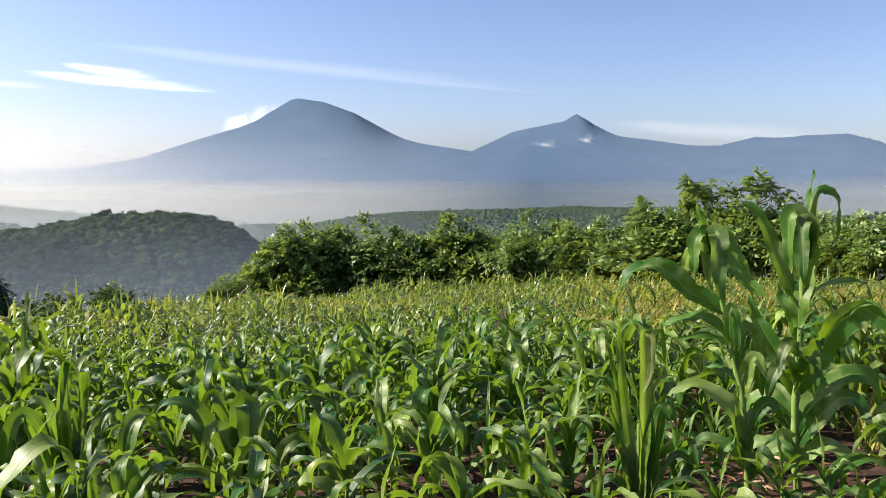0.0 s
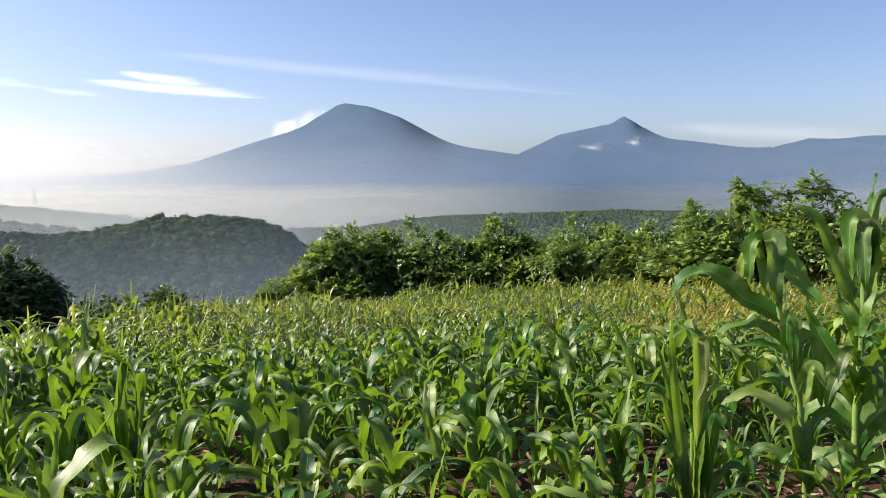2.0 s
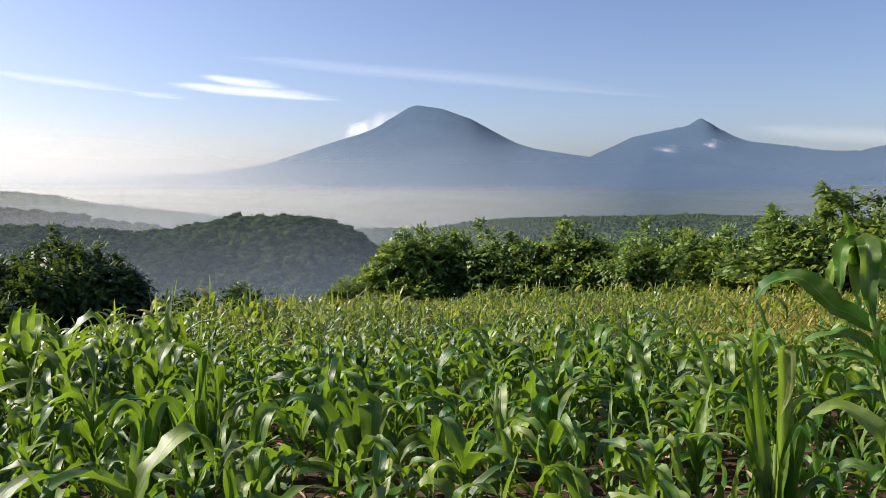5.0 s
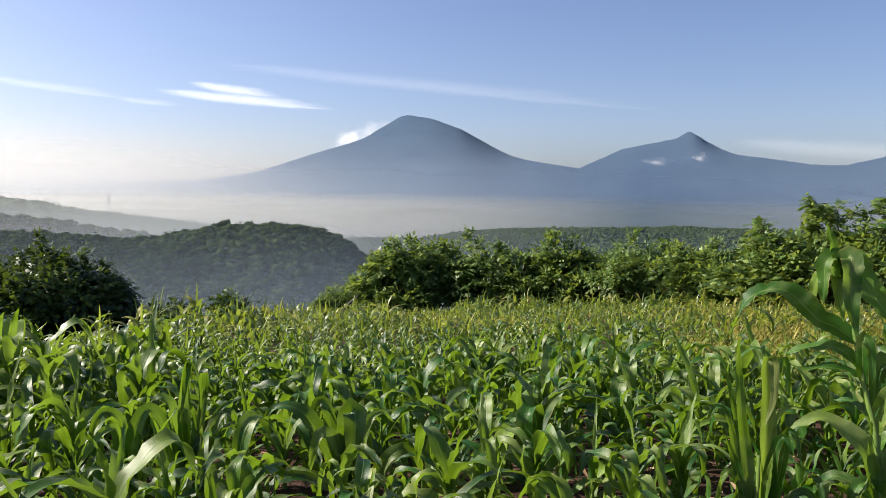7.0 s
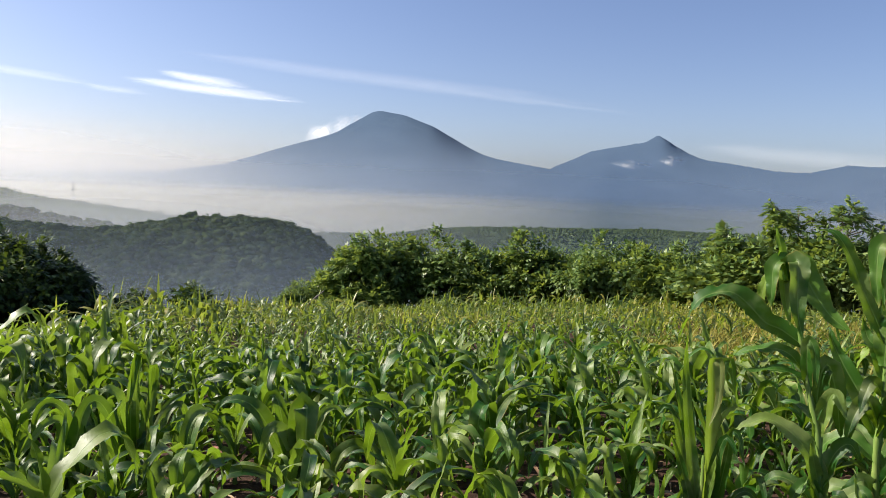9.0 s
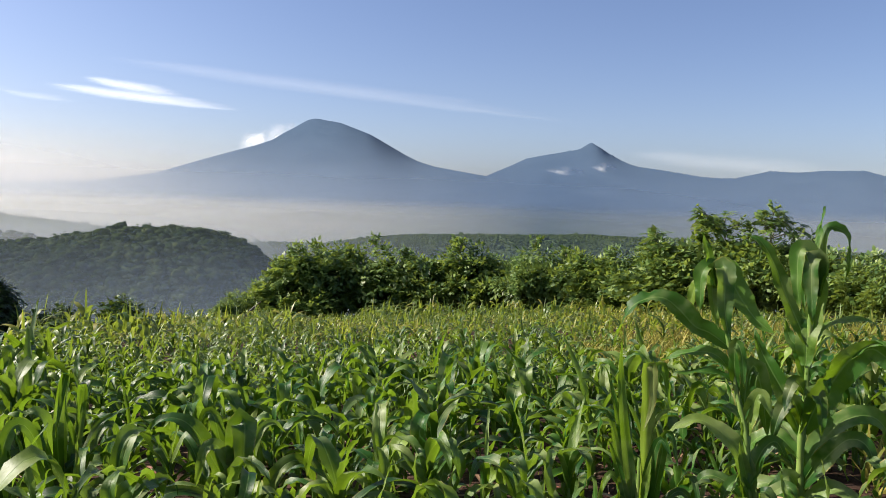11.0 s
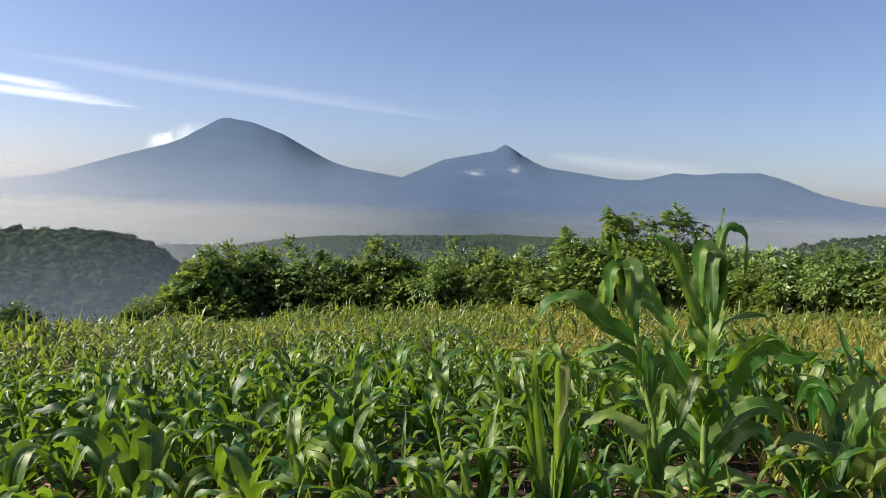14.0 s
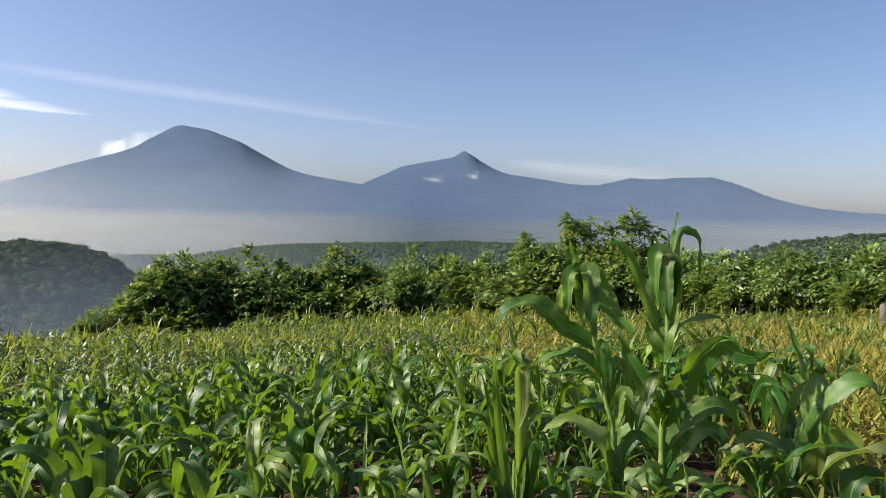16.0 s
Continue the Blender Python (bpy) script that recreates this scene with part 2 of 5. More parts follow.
def mountain_material():
    """Distance: forested slopes, with the blue-grey of the hazy air put into the colour."""
    m = Nodes("haze_tinted_slopes")
    p = m.position()
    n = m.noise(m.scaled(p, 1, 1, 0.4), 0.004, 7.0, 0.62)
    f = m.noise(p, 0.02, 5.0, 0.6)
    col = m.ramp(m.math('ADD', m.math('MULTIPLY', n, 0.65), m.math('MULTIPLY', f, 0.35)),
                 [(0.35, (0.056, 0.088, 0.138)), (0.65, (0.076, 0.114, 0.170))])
    # near-fixed normal, so the slopes shade as flatly as through haze
    geo = m.add("ShaderNodeNewGeometry")
    own = m.put(m.add("ShaderNodeVectorMath", operation='SCALE'), i0=geo.outputs["Normal"], Scale=0.05).outputs[0]
    nrm = m.put(m.add("ShaderNodeVectorMath", operation='ADD'), i0=own, i1=(-0.25, -0.25, 0.6)).outputs[0]
    nrm = m.put(m.add("ShaderNodeVectorMath", operation='NORMALIZE'), i0=nrm).outputs[0]
    s = m.put(m.add("ShaderNodeBsdfDiffuse"), Color=col, Normal=nrm)
    return m.finish(s.outputs[0])


MOUNTAIN = mountain_material()


def droplets(m, colour):
    """Fine droplets: most of the light goes on through them, some comes back."""
    d = m.put(m.add("ShaderNodeBsdfDiffuse"), Color=(*colour, 1))
    t = m.put(m.add("ShaderNodeBsdfTranslucent"), Color=(*colour, 1))
    return m.put(m.add("ShaderNodeMixShader"), i0=0.66, i1=d.outputs[0], i2=t.outputs[0])


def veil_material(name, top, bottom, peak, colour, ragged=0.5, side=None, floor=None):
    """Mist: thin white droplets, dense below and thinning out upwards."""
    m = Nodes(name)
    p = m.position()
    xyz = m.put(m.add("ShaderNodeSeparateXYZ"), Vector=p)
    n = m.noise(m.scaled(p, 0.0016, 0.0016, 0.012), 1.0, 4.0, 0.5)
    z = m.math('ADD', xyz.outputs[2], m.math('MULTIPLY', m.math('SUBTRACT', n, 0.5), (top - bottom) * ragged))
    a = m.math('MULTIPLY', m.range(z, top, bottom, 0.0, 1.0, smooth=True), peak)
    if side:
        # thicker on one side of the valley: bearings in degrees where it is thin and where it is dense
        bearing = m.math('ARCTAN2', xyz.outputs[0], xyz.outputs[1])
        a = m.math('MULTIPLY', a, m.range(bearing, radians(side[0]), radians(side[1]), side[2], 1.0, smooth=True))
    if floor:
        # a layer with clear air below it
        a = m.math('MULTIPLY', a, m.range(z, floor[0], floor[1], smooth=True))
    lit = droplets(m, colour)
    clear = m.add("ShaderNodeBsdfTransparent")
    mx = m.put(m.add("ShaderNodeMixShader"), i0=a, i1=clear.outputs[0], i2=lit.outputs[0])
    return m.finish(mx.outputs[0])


def cloud_material(name, stretch, scale, density, lo, hi, rag=3.4):
    """Thin cloud: wisps that thin out towards the edges of the sheet."""
    m = Nodes(name)
    uv = m.put(m.add("ShaderNodeSeparateXYZ"), Vector=m.add("ShaderNodeUVMap").outputs[0])
    u = m.math('MULTIPLY', m.math('SUBTRACT', uv.outputs[0], 0.5), 2.0)
    v = m.math('MULTIPLY', m.math('SUBTRACT', uv.outputs[1], 0.5), 2.0)
    uvv = m.add("ShaderNodeUVMap").outputs[0]
    drift = m.noise(m.scaled(uvv, 3.0, 1.0, 1.0), 1.7, 2.0, 0.5)
    sh = m.put(m.add("ShaderNodeCombineXYZ"), X=0.0, Y=m.math('MULTIPLY', m.math('SUBTRACT', drift, 0.5), 0.8), Z=0.0)
    bent = m.put(m.add("ShaderNodeVectorMath", operation='ADD'), i0=m.scaled(uvv, stretch, 1.0, 1.0), i1=sh.outputs[0]).outputs[0]
    warp = m.noise(bent, scale, 4.0, 0.52)
    r = m.math('ADD', m.math('MULTIPLY', u, u), m.math('MULTIPLY', v, v))
    shape = m.math('ADD', m.math('SUBTRACT', 1.0, r), m.math('MULTIPLY', m.math('SUBTRACT', warp, 0.5), rag))
    rim = m.range(r, 0.55, 0.98, 1.0, 0.0, smooth=True)
    a = m.math('MULTIPLY', m.math('MULTIPLY', m.range(shape, lo, hi, smooth=True), rim), density)
    off = m.put(m.add("ShaderNodeCombineXYZ"), X=-sun_dir.x, Y=-sun_dir.y, Z=-sun_dir.z)
    lit = m.put(m.add("ShaderNodeBsdfTranslucent"), Color=(0.9, 0.9, 0.9, 1), Normal=off.outputs[0])
    clear = m.add("ShaderNodeBsdfTransparent")
    mx = m.put(m.add("ShaderNodeMixShader"), i0=a, i1=clear.outputs[0], i2=lit.outputs[0])
    return m.finish(mx.outputs[0])


# ---------- mesh helpers ----------


def quad_mesh(name, verts, quads, material, uvs=None, smooth=False):
    """A mesh from arrays of vertices (n, 3) and quads (m, 4)."""
    verts, quads = np.asarray(verts, dtype=np.float32), np.asarray(quads, dtype=np.int32)
    me = bpy.data.meshes.new(name)
    me.vertices.add(len(verts))
    me.vertices.foreach_set("co", verts.ravel())
    me.loops.add(quads.size)
    me.loops.foreach_set("vertex_index", quads.ravel())
    me.polygons.add(len(quads))
    me.polygons.foreach_set("loop_start", np.arange(0, quads.size, 4, dtype=np.int32))
    me.polygons.foreach_set("loop_total", np.full(len(quads), 4, dtype=np.int32))
    if uvs is not None:
        layer = me.uv_layers.new(name="UVMap")
        layer.data.foreach_set("uv", np.asarray(uvs, dtype=np.float32)[quads.ravel()].ravel())
    me.update(calc_edges=True)
    if smooth:
        me.polygons.foreach_set("use_smooth", np.ones(len(quads), dtype=bool))
    me.materials.append(material)
    me.validate()
    return me


def part(name, mesh, parent, label=""):
    ob = new(name, mesh)
    ob.parent = parent
    if label:
        ob["label"] = label
    return ob


class Soup:
    """Gathers many small pieces into one mesh."""

    def __init__(self):
        self.v, self.q, self.u, self.n = [], [], [], 0

    def add(self, v, q, u=None):
        self.v.append(v)
        self.q.append(np.asarray(q) + self.n)
        self.u.append(np.zeros((len(v), 2)) if u is None else u)
        self.n += len(v)

    def mesh(self, name, material, uv=False, smooth=False):
        return quad_mesh(name, np.concatenate(self.v), np.concatenate(self.q), material,
                         np.concatenate(self.u) if uv else None, smooth)


def turned(v, yaw, scale=1.0, at=(0, 0, 0), lean=(0.0, 0.0)):
    c, s = math.cos(yaw), math.sin(yaw)
    w = v * scale
    out = np.empty_like(w)
    out[:, 0] = c * w[:, 0] - s * w[:, 1] + at[0] + lean[0] * w[:, 2]
    out[:, 1] = s * w[:, 0] + c * w[:, 1] + at[1] + lean[1] * w[:, 2]
    out[:, 2] = w[:, 2] + at[2]
    return out


def grid_quads(rows, cols):
    i = np.arange((rows - 1) * cols).reshape(rows - 1, cols)[:, :-1].ravel()
    return np.stack([i, i + 1, i + cols + 1, i + cols], axis=1)


def tube(points, radii, sides=7):
    """A closed-end tapered tube along a line of points."""
    pts = np.asarray(points, dtype=float)
    v = []
    for k, p in enumerate(pts):
        d = pts[min(k + 1, len(pts) - 1)] - pts[max(k - 1, 0)]
        d /= np.linalg.norm(d) + 1e-9
        a = np.cross(d, (0.31, 0.95, 0.05))
        a /= np.linalg.norm(a) + 1e-9
        b = np.cross(d, a)
        for j in range(sides):
            t = 2 * math.pi * j / sides
            v.append(p + radii[k] * (math.cos(t) * a + math.sin(t) * b))
    q = []
    for k in range(len(pts) - 1):
        for j in range(sides):
            q.append((k * sides + j, k * sides + (j + 1) % sides, (k + 1) * sides + (j + 1) % sides, (k + 1) * sides + j))
    return np.array(v), np.array(q)


def leaf_strip(length, width, rise, droop, bend=1.6, twist=0.0, fold=0.35, wave=0.0, phase=0.0, seg=12, across=5, sway=0.0, kink=None):
    """A long blade that leaves the stalk along +x at the angle rise (degrees) and droops along its length. kink: (place, degrees)."""
    ss = np.linspace(0, 1, seg + 1)
    ang = np.radians(rise - droop * ss ** bend)
    if kink:
        ang -= np.radians(kink[1]) / (1 + np.exp(-(ss - kink[0]) * (28 if seg >= 16 else 19)))
    yaw = sway * ss ** 1.5
    step = length / seg
    tx, tz = np.cos(ang), np.sin(ang)
    dx, dy, dz = tx * np.cos(yaw), tx * np.sin(yaw), tz
    px = np.concatenate([[0], np.cumsum((dx[:-1] + dx[1:]) / 2 * step)])
    py = np.concatenate([[0], np.cumsum((dy[:-1] + dy[1:]) / 2 * step)])
    pz = np.concatenate([[0], np.cumsum((dz[:-1] + dz[1:]) / 2 * step)])
    w = width * np.minimum(1.0, 0.42 + 0.58 * (ss / 0.28) ** 0.8) * np.clip(1 - ss ** 2.6, 0.0, 1) ** 0.85
    w[-1] = width * 0.03
    us = np.linspace(-1, 1, across)
    verts, uv = [], []
    rough = np.random.RandomState(int(phase * 1000) % 99991).normal(0, 1, (seg + 1, 2))
    for k in range(seg + 1):
        T = np.array([dx[k], dy[k], dz[k]])
        side = np.array([-math.sin(yaw[k]), math.cos(yaw[k]), 0.0])
        nrm = np.cross(T, side)
        # strongly twisted blades turn their face at the base, the others towards the tip
        tw = twist * ss[k] ** 1.2 if twist < 1.5 else (twist - 0.5) * (1 - ss[k]) ** 0.6
        s2 = math.cos(tw) * side + math.sin(tw) * nrm
        n2 = np.cross(T, s2)
        f = fold * (1 - 0.6 * ss[k])
        for u in us:
            ruf = wave * width * (0.75 * math.sin(ss[k] * 17 + phase + (2.1 if u > 0 else 0)) + 0.5 * rough[k, 0 if u > 0 else 1]) * u * u
            off = s2 * (u * w[k] / 2 * math.cos(f)) + n2 * (abs(u) * w[k] / 2 * math.sin(f) + ruf)
            verts.append((px[k] + off[0], py[k] + off[1], pz[k] + off[2]))
            uv.append((u / 2 + 0.5, ss[k]))
    return np.array(verts), grid_quads(seg + 1, across), np.array(uv)


# ---------- lie of the land ----------


def smooth01(a, b, v):
    t = np.clip((v - a) / (b - a), 0, 1)
    return t * t * (3 - 2 * t)


def field_height(x, y):
    soft = np.logaddexp(0, (y - 2.5) * 1.5) / 1.5
    z = -0.10 - 0.123 * soft + np.where(x < 0, 0.14, 0.5) * np.tanh(x / 11.0)
    left = np.maximum(0, -7.5 - x - 0.05 * np.maximum(0, 16 - y))
    return z - 0.22 * left


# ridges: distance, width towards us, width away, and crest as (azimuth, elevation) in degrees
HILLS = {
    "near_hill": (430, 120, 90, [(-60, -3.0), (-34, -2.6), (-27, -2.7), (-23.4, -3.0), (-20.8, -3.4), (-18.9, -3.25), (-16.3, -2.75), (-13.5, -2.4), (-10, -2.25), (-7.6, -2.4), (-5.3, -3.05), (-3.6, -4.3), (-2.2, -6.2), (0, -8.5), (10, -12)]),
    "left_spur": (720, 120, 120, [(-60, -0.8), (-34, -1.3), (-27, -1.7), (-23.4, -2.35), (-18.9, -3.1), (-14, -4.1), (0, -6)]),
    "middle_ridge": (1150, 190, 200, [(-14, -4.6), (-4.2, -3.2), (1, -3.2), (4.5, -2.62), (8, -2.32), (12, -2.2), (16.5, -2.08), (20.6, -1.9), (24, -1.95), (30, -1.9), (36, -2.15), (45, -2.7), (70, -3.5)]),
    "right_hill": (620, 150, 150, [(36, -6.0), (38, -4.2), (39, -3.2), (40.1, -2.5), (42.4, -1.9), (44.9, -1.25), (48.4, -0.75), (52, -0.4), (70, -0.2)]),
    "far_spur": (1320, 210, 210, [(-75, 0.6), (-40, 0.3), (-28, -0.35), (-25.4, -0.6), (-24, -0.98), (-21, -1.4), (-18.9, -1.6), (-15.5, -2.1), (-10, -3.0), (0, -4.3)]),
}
VALLEY = -150.0


def land_height(x, y):
    r = np.hypot(x, y)
    az = np.degrees(np.arctan2(x, y))
    near = field_height(x, y)
    # the field's crest falls away into the valley
    brink = np.interp(az, [-60, -30, -18, -8, 0, 60], [14, 17, 25, 34, 38, 38])
    fall = np.maximum(0, r - brink)
    z = near - 0.30 * fall ** 1.08
    z = np.where(r > 30, np.maximum(z, VALLEY * smooth01(0, 900, r) - 46 * (1 - smooth01(200, 900, r))), z)
    # behind the camera the hilltop stays level
    back = smooth01(70, 110, np.abs(az)) * smooth01(8, 30, r)
    z = z * (1 - back) + back * (-0.3 - 0.02 * r)
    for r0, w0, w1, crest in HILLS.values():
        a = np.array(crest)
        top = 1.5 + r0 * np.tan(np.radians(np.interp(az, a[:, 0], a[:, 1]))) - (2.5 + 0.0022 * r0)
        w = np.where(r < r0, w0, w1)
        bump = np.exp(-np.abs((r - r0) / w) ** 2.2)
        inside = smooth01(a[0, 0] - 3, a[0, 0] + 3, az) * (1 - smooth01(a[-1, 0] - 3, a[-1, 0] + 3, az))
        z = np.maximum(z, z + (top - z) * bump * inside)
    return z


def height_at(x, y):
    return float(land_height(np.array([float(x)]), np.array([float(y)]))[0])


def make_ground():
    az = np.radians(np.concatenate([np.arange(-180, -64, 4.0), np.arange(-64, 64, 0.5), np.arange(64, 181, 4.0)]))
    rad = np.concatenate([np.linspace(0.01, 12, 80), 12 * (4850 / 12) ** np.linspace(0.012, 1, 170)])
    A, R = np.meshgrid(az, rad)
    X, Y = R * np.sin(A), R * np.cos(A) - 1.2
    Z = land_height(X, Y)
    clod = np.array([noise.fractal(Vector((x * 3.1, y * 3.1, 0.0)), 0.7, 2.0, 4) if x * x + y * y < 400 else 0.0 for x, y in zip(X.ravel(), Y.ravel())])
    Z = Z + 0.028 * clod.reshape(Z.shape)
    v = np.stack([X.ravel(), Y.ravel(), Z.ravel()], axis=1)
    me = quad_mesh("ground", v, grid_quads(len(rad), len(az))[:, ::-1], EARTH, smooth=True)
    tagged(new("ground", me), "red-brown field soil falling away into green valley slopes", "ground", kind="structure")


make_ground()

# ---------- mountains ----------


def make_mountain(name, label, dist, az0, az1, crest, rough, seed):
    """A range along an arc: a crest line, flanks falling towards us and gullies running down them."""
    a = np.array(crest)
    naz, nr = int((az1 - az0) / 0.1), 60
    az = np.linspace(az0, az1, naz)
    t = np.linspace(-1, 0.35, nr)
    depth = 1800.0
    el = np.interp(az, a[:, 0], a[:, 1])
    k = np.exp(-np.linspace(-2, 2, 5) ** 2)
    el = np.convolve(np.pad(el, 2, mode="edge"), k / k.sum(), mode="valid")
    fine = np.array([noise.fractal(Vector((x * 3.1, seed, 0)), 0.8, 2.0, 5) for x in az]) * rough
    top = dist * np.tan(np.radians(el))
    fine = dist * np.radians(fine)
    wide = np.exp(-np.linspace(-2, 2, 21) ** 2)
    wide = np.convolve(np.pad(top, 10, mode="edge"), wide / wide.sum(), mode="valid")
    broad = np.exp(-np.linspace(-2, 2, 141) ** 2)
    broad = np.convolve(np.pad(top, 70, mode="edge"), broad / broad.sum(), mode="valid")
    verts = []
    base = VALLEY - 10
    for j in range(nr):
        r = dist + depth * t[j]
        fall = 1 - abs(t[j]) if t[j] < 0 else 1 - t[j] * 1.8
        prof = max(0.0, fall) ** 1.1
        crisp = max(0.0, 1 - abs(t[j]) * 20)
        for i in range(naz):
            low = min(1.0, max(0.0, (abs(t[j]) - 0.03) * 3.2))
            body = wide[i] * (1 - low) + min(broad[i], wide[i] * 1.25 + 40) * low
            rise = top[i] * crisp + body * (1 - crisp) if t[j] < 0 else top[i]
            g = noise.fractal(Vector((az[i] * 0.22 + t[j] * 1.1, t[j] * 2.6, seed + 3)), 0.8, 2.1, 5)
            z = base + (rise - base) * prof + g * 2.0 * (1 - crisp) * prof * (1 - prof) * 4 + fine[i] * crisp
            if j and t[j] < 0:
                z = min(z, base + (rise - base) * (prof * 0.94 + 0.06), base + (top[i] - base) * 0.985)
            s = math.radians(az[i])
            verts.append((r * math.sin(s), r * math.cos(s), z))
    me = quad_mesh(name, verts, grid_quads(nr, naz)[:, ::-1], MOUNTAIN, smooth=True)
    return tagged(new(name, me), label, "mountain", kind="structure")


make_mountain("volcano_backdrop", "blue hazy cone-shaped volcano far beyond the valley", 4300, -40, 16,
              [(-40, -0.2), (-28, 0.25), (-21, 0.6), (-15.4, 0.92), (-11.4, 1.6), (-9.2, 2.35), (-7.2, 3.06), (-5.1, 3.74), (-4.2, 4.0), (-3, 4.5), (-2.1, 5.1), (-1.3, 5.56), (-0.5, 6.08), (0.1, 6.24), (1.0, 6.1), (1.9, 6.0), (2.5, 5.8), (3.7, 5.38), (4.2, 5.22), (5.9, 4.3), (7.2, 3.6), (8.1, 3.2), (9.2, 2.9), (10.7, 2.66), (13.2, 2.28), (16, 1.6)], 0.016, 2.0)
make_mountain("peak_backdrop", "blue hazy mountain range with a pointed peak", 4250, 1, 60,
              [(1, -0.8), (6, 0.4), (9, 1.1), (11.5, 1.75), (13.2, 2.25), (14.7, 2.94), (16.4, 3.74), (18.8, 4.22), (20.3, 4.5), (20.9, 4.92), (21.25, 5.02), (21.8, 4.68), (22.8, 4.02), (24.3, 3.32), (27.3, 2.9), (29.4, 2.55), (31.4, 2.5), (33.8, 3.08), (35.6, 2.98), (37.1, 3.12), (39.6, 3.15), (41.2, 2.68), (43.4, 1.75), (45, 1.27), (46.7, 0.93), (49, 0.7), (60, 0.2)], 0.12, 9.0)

# ---------- mist ----------


# haze put into the tint and opacity of see-through arc sheets
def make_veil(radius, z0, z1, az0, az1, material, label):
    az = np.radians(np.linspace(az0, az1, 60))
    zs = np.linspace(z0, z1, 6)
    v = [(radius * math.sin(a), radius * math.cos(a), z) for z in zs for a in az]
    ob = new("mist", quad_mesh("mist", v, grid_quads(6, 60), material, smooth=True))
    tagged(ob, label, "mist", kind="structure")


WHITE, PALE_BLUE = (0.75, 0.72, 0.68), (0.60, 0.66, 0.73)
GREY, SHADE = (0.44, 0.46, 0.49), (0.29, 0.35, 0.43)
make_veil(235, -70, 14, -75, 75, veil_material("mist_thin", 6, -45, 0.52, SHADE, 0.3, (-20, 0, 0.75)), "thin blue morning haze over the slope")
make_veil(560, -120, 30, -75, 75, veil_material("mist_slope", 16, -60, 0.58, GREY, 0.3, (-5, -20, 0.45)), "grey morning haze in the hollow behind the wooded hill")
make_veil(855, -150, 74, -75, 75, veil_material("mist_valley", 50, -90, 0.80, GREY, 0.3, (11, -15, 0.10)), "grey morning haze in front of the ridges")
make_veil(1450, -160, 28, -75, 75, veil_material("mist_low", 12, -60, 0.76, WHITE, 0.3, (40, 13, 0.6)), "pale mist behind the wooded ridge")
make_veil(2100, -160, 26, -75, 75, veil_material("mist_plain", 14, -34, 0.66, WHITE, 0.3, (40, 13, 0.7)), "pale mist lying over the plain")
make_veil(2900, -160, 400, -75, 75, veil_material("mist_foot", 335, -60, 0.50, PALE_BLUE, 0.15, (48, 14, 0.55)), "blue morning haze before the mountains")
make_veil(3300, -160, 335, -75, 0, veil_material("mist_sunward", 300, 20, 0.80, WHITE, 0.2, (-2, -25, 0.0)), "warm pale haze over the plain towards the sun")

# ---------- clouds ----------


def make_cloud(az, el, width, height, tilt, material, label, dist=4700.0, turn=0.0):
    """A sheet of cloud seen edge-on; sizes in degrees of sky."""
    W, H = dist * math.radians(width), dist * math.radians(height)
    us, vs = np.linspace(-0.5, 0.5, 17), np.linspace(-0.5, 0.5, 7)
    v, uv = [], []
    for b in vs:
        for a in us:
            v.append((a * W, 60 * math.cos(a * 3), b * H + a * W * math.tan(math.radians(tilt))))
            uv.append((a + 0.5, b + 0.5))
    me = quad_mesh("cloud", v, grid_quads(7, 17), material, uv, smooth=True)
    ob = new("cloud", me)
    s = math.radians(az)
    ob.matrix_world = Matrix.Translation((dist * math.sin(s), dist * math.cos(s), 1.5 + dist * math.tan(math.radians(el)))) @ Matrix.Rotation(radians(turn) - s, 4, 'Z')
    return tagged(ob, label, "cloud", kind="structure")


CIRRUS = cloud_material("cirrus", 0.5, 2.4, 0.32, 0.0, 1.45, 2.0)
FAINT = cloud_material("cirrus_faint", 0.5, 2.4, 0.10, 0.0, 1.5, 2.4)
PUFF = cloud_material("cloud_puff", 2.0, 2.6, 0.42, 0.25, 1.5, 2.6)
WISP = cloud_material("cloud_wisp", 1.4, 2.4, 0.36, 0.2, 1.6, 2.6)
make_cloud(-11.7, 6.90, 14.5, 1.0, -2.9, CIRRUS, "bright white wisp of cirrus cloud")
make_cloud(-12.6, 7.6, 7.5, 0.9, -4.5, CIRRUS, "bright white wisp of cirrus cloud")
make_cloud(-24.5, 7.0, 11.0, 0.8, -4.0, FAINT, "faint white wisp of cirrus cloud")
make_cloud(-18.5, 6.4, 5.0, 0.6, -2.0, FAINT, "faint white wisp of cirrus cloud")
make_cloud(3.0, 8.3, 40.0, 1.5, -4.6, FAINT, "long faint streak of cirrus cloud")
make_cloud(33.0, 3.4, 24.0, 1.7, -1.0, FAINT, "low pale cloud bank behind the range", 4700.0, 42.0)
make_cloud(-3.7, 4.3, 7.0, 2.6, 19.0, PUFF, "white cloud puff caught on the volcano's flank", 4450.0)
make_cloud(19.7, 2.74, 4.4, 0.8, -2.0, WISP, "small white cloud before the peak", 3500.0)
make_cloud(22.4, 3.1, 2.6, 0.9, 0.0, WISP, "small white cloud before the peak", 3500.0)

# ---------- maize ----------


def stalk_mesh(height, r0, rnd, lean=0.0):
    n = 11
    pts, rad = [], []
    for k in range(n):
        t = k / (n - 1)
        pts.append((lean * t * t * height, 0.02 * height * math.sin(t * 5 + rnd.random()) * t, height * t))
        rad.append(r0 * (1 - 0.62 * t) * (1.22 if k % 3 == 1 else 1.0))
    v, q = tube(pts, rad, 8)
    return v, q, pts


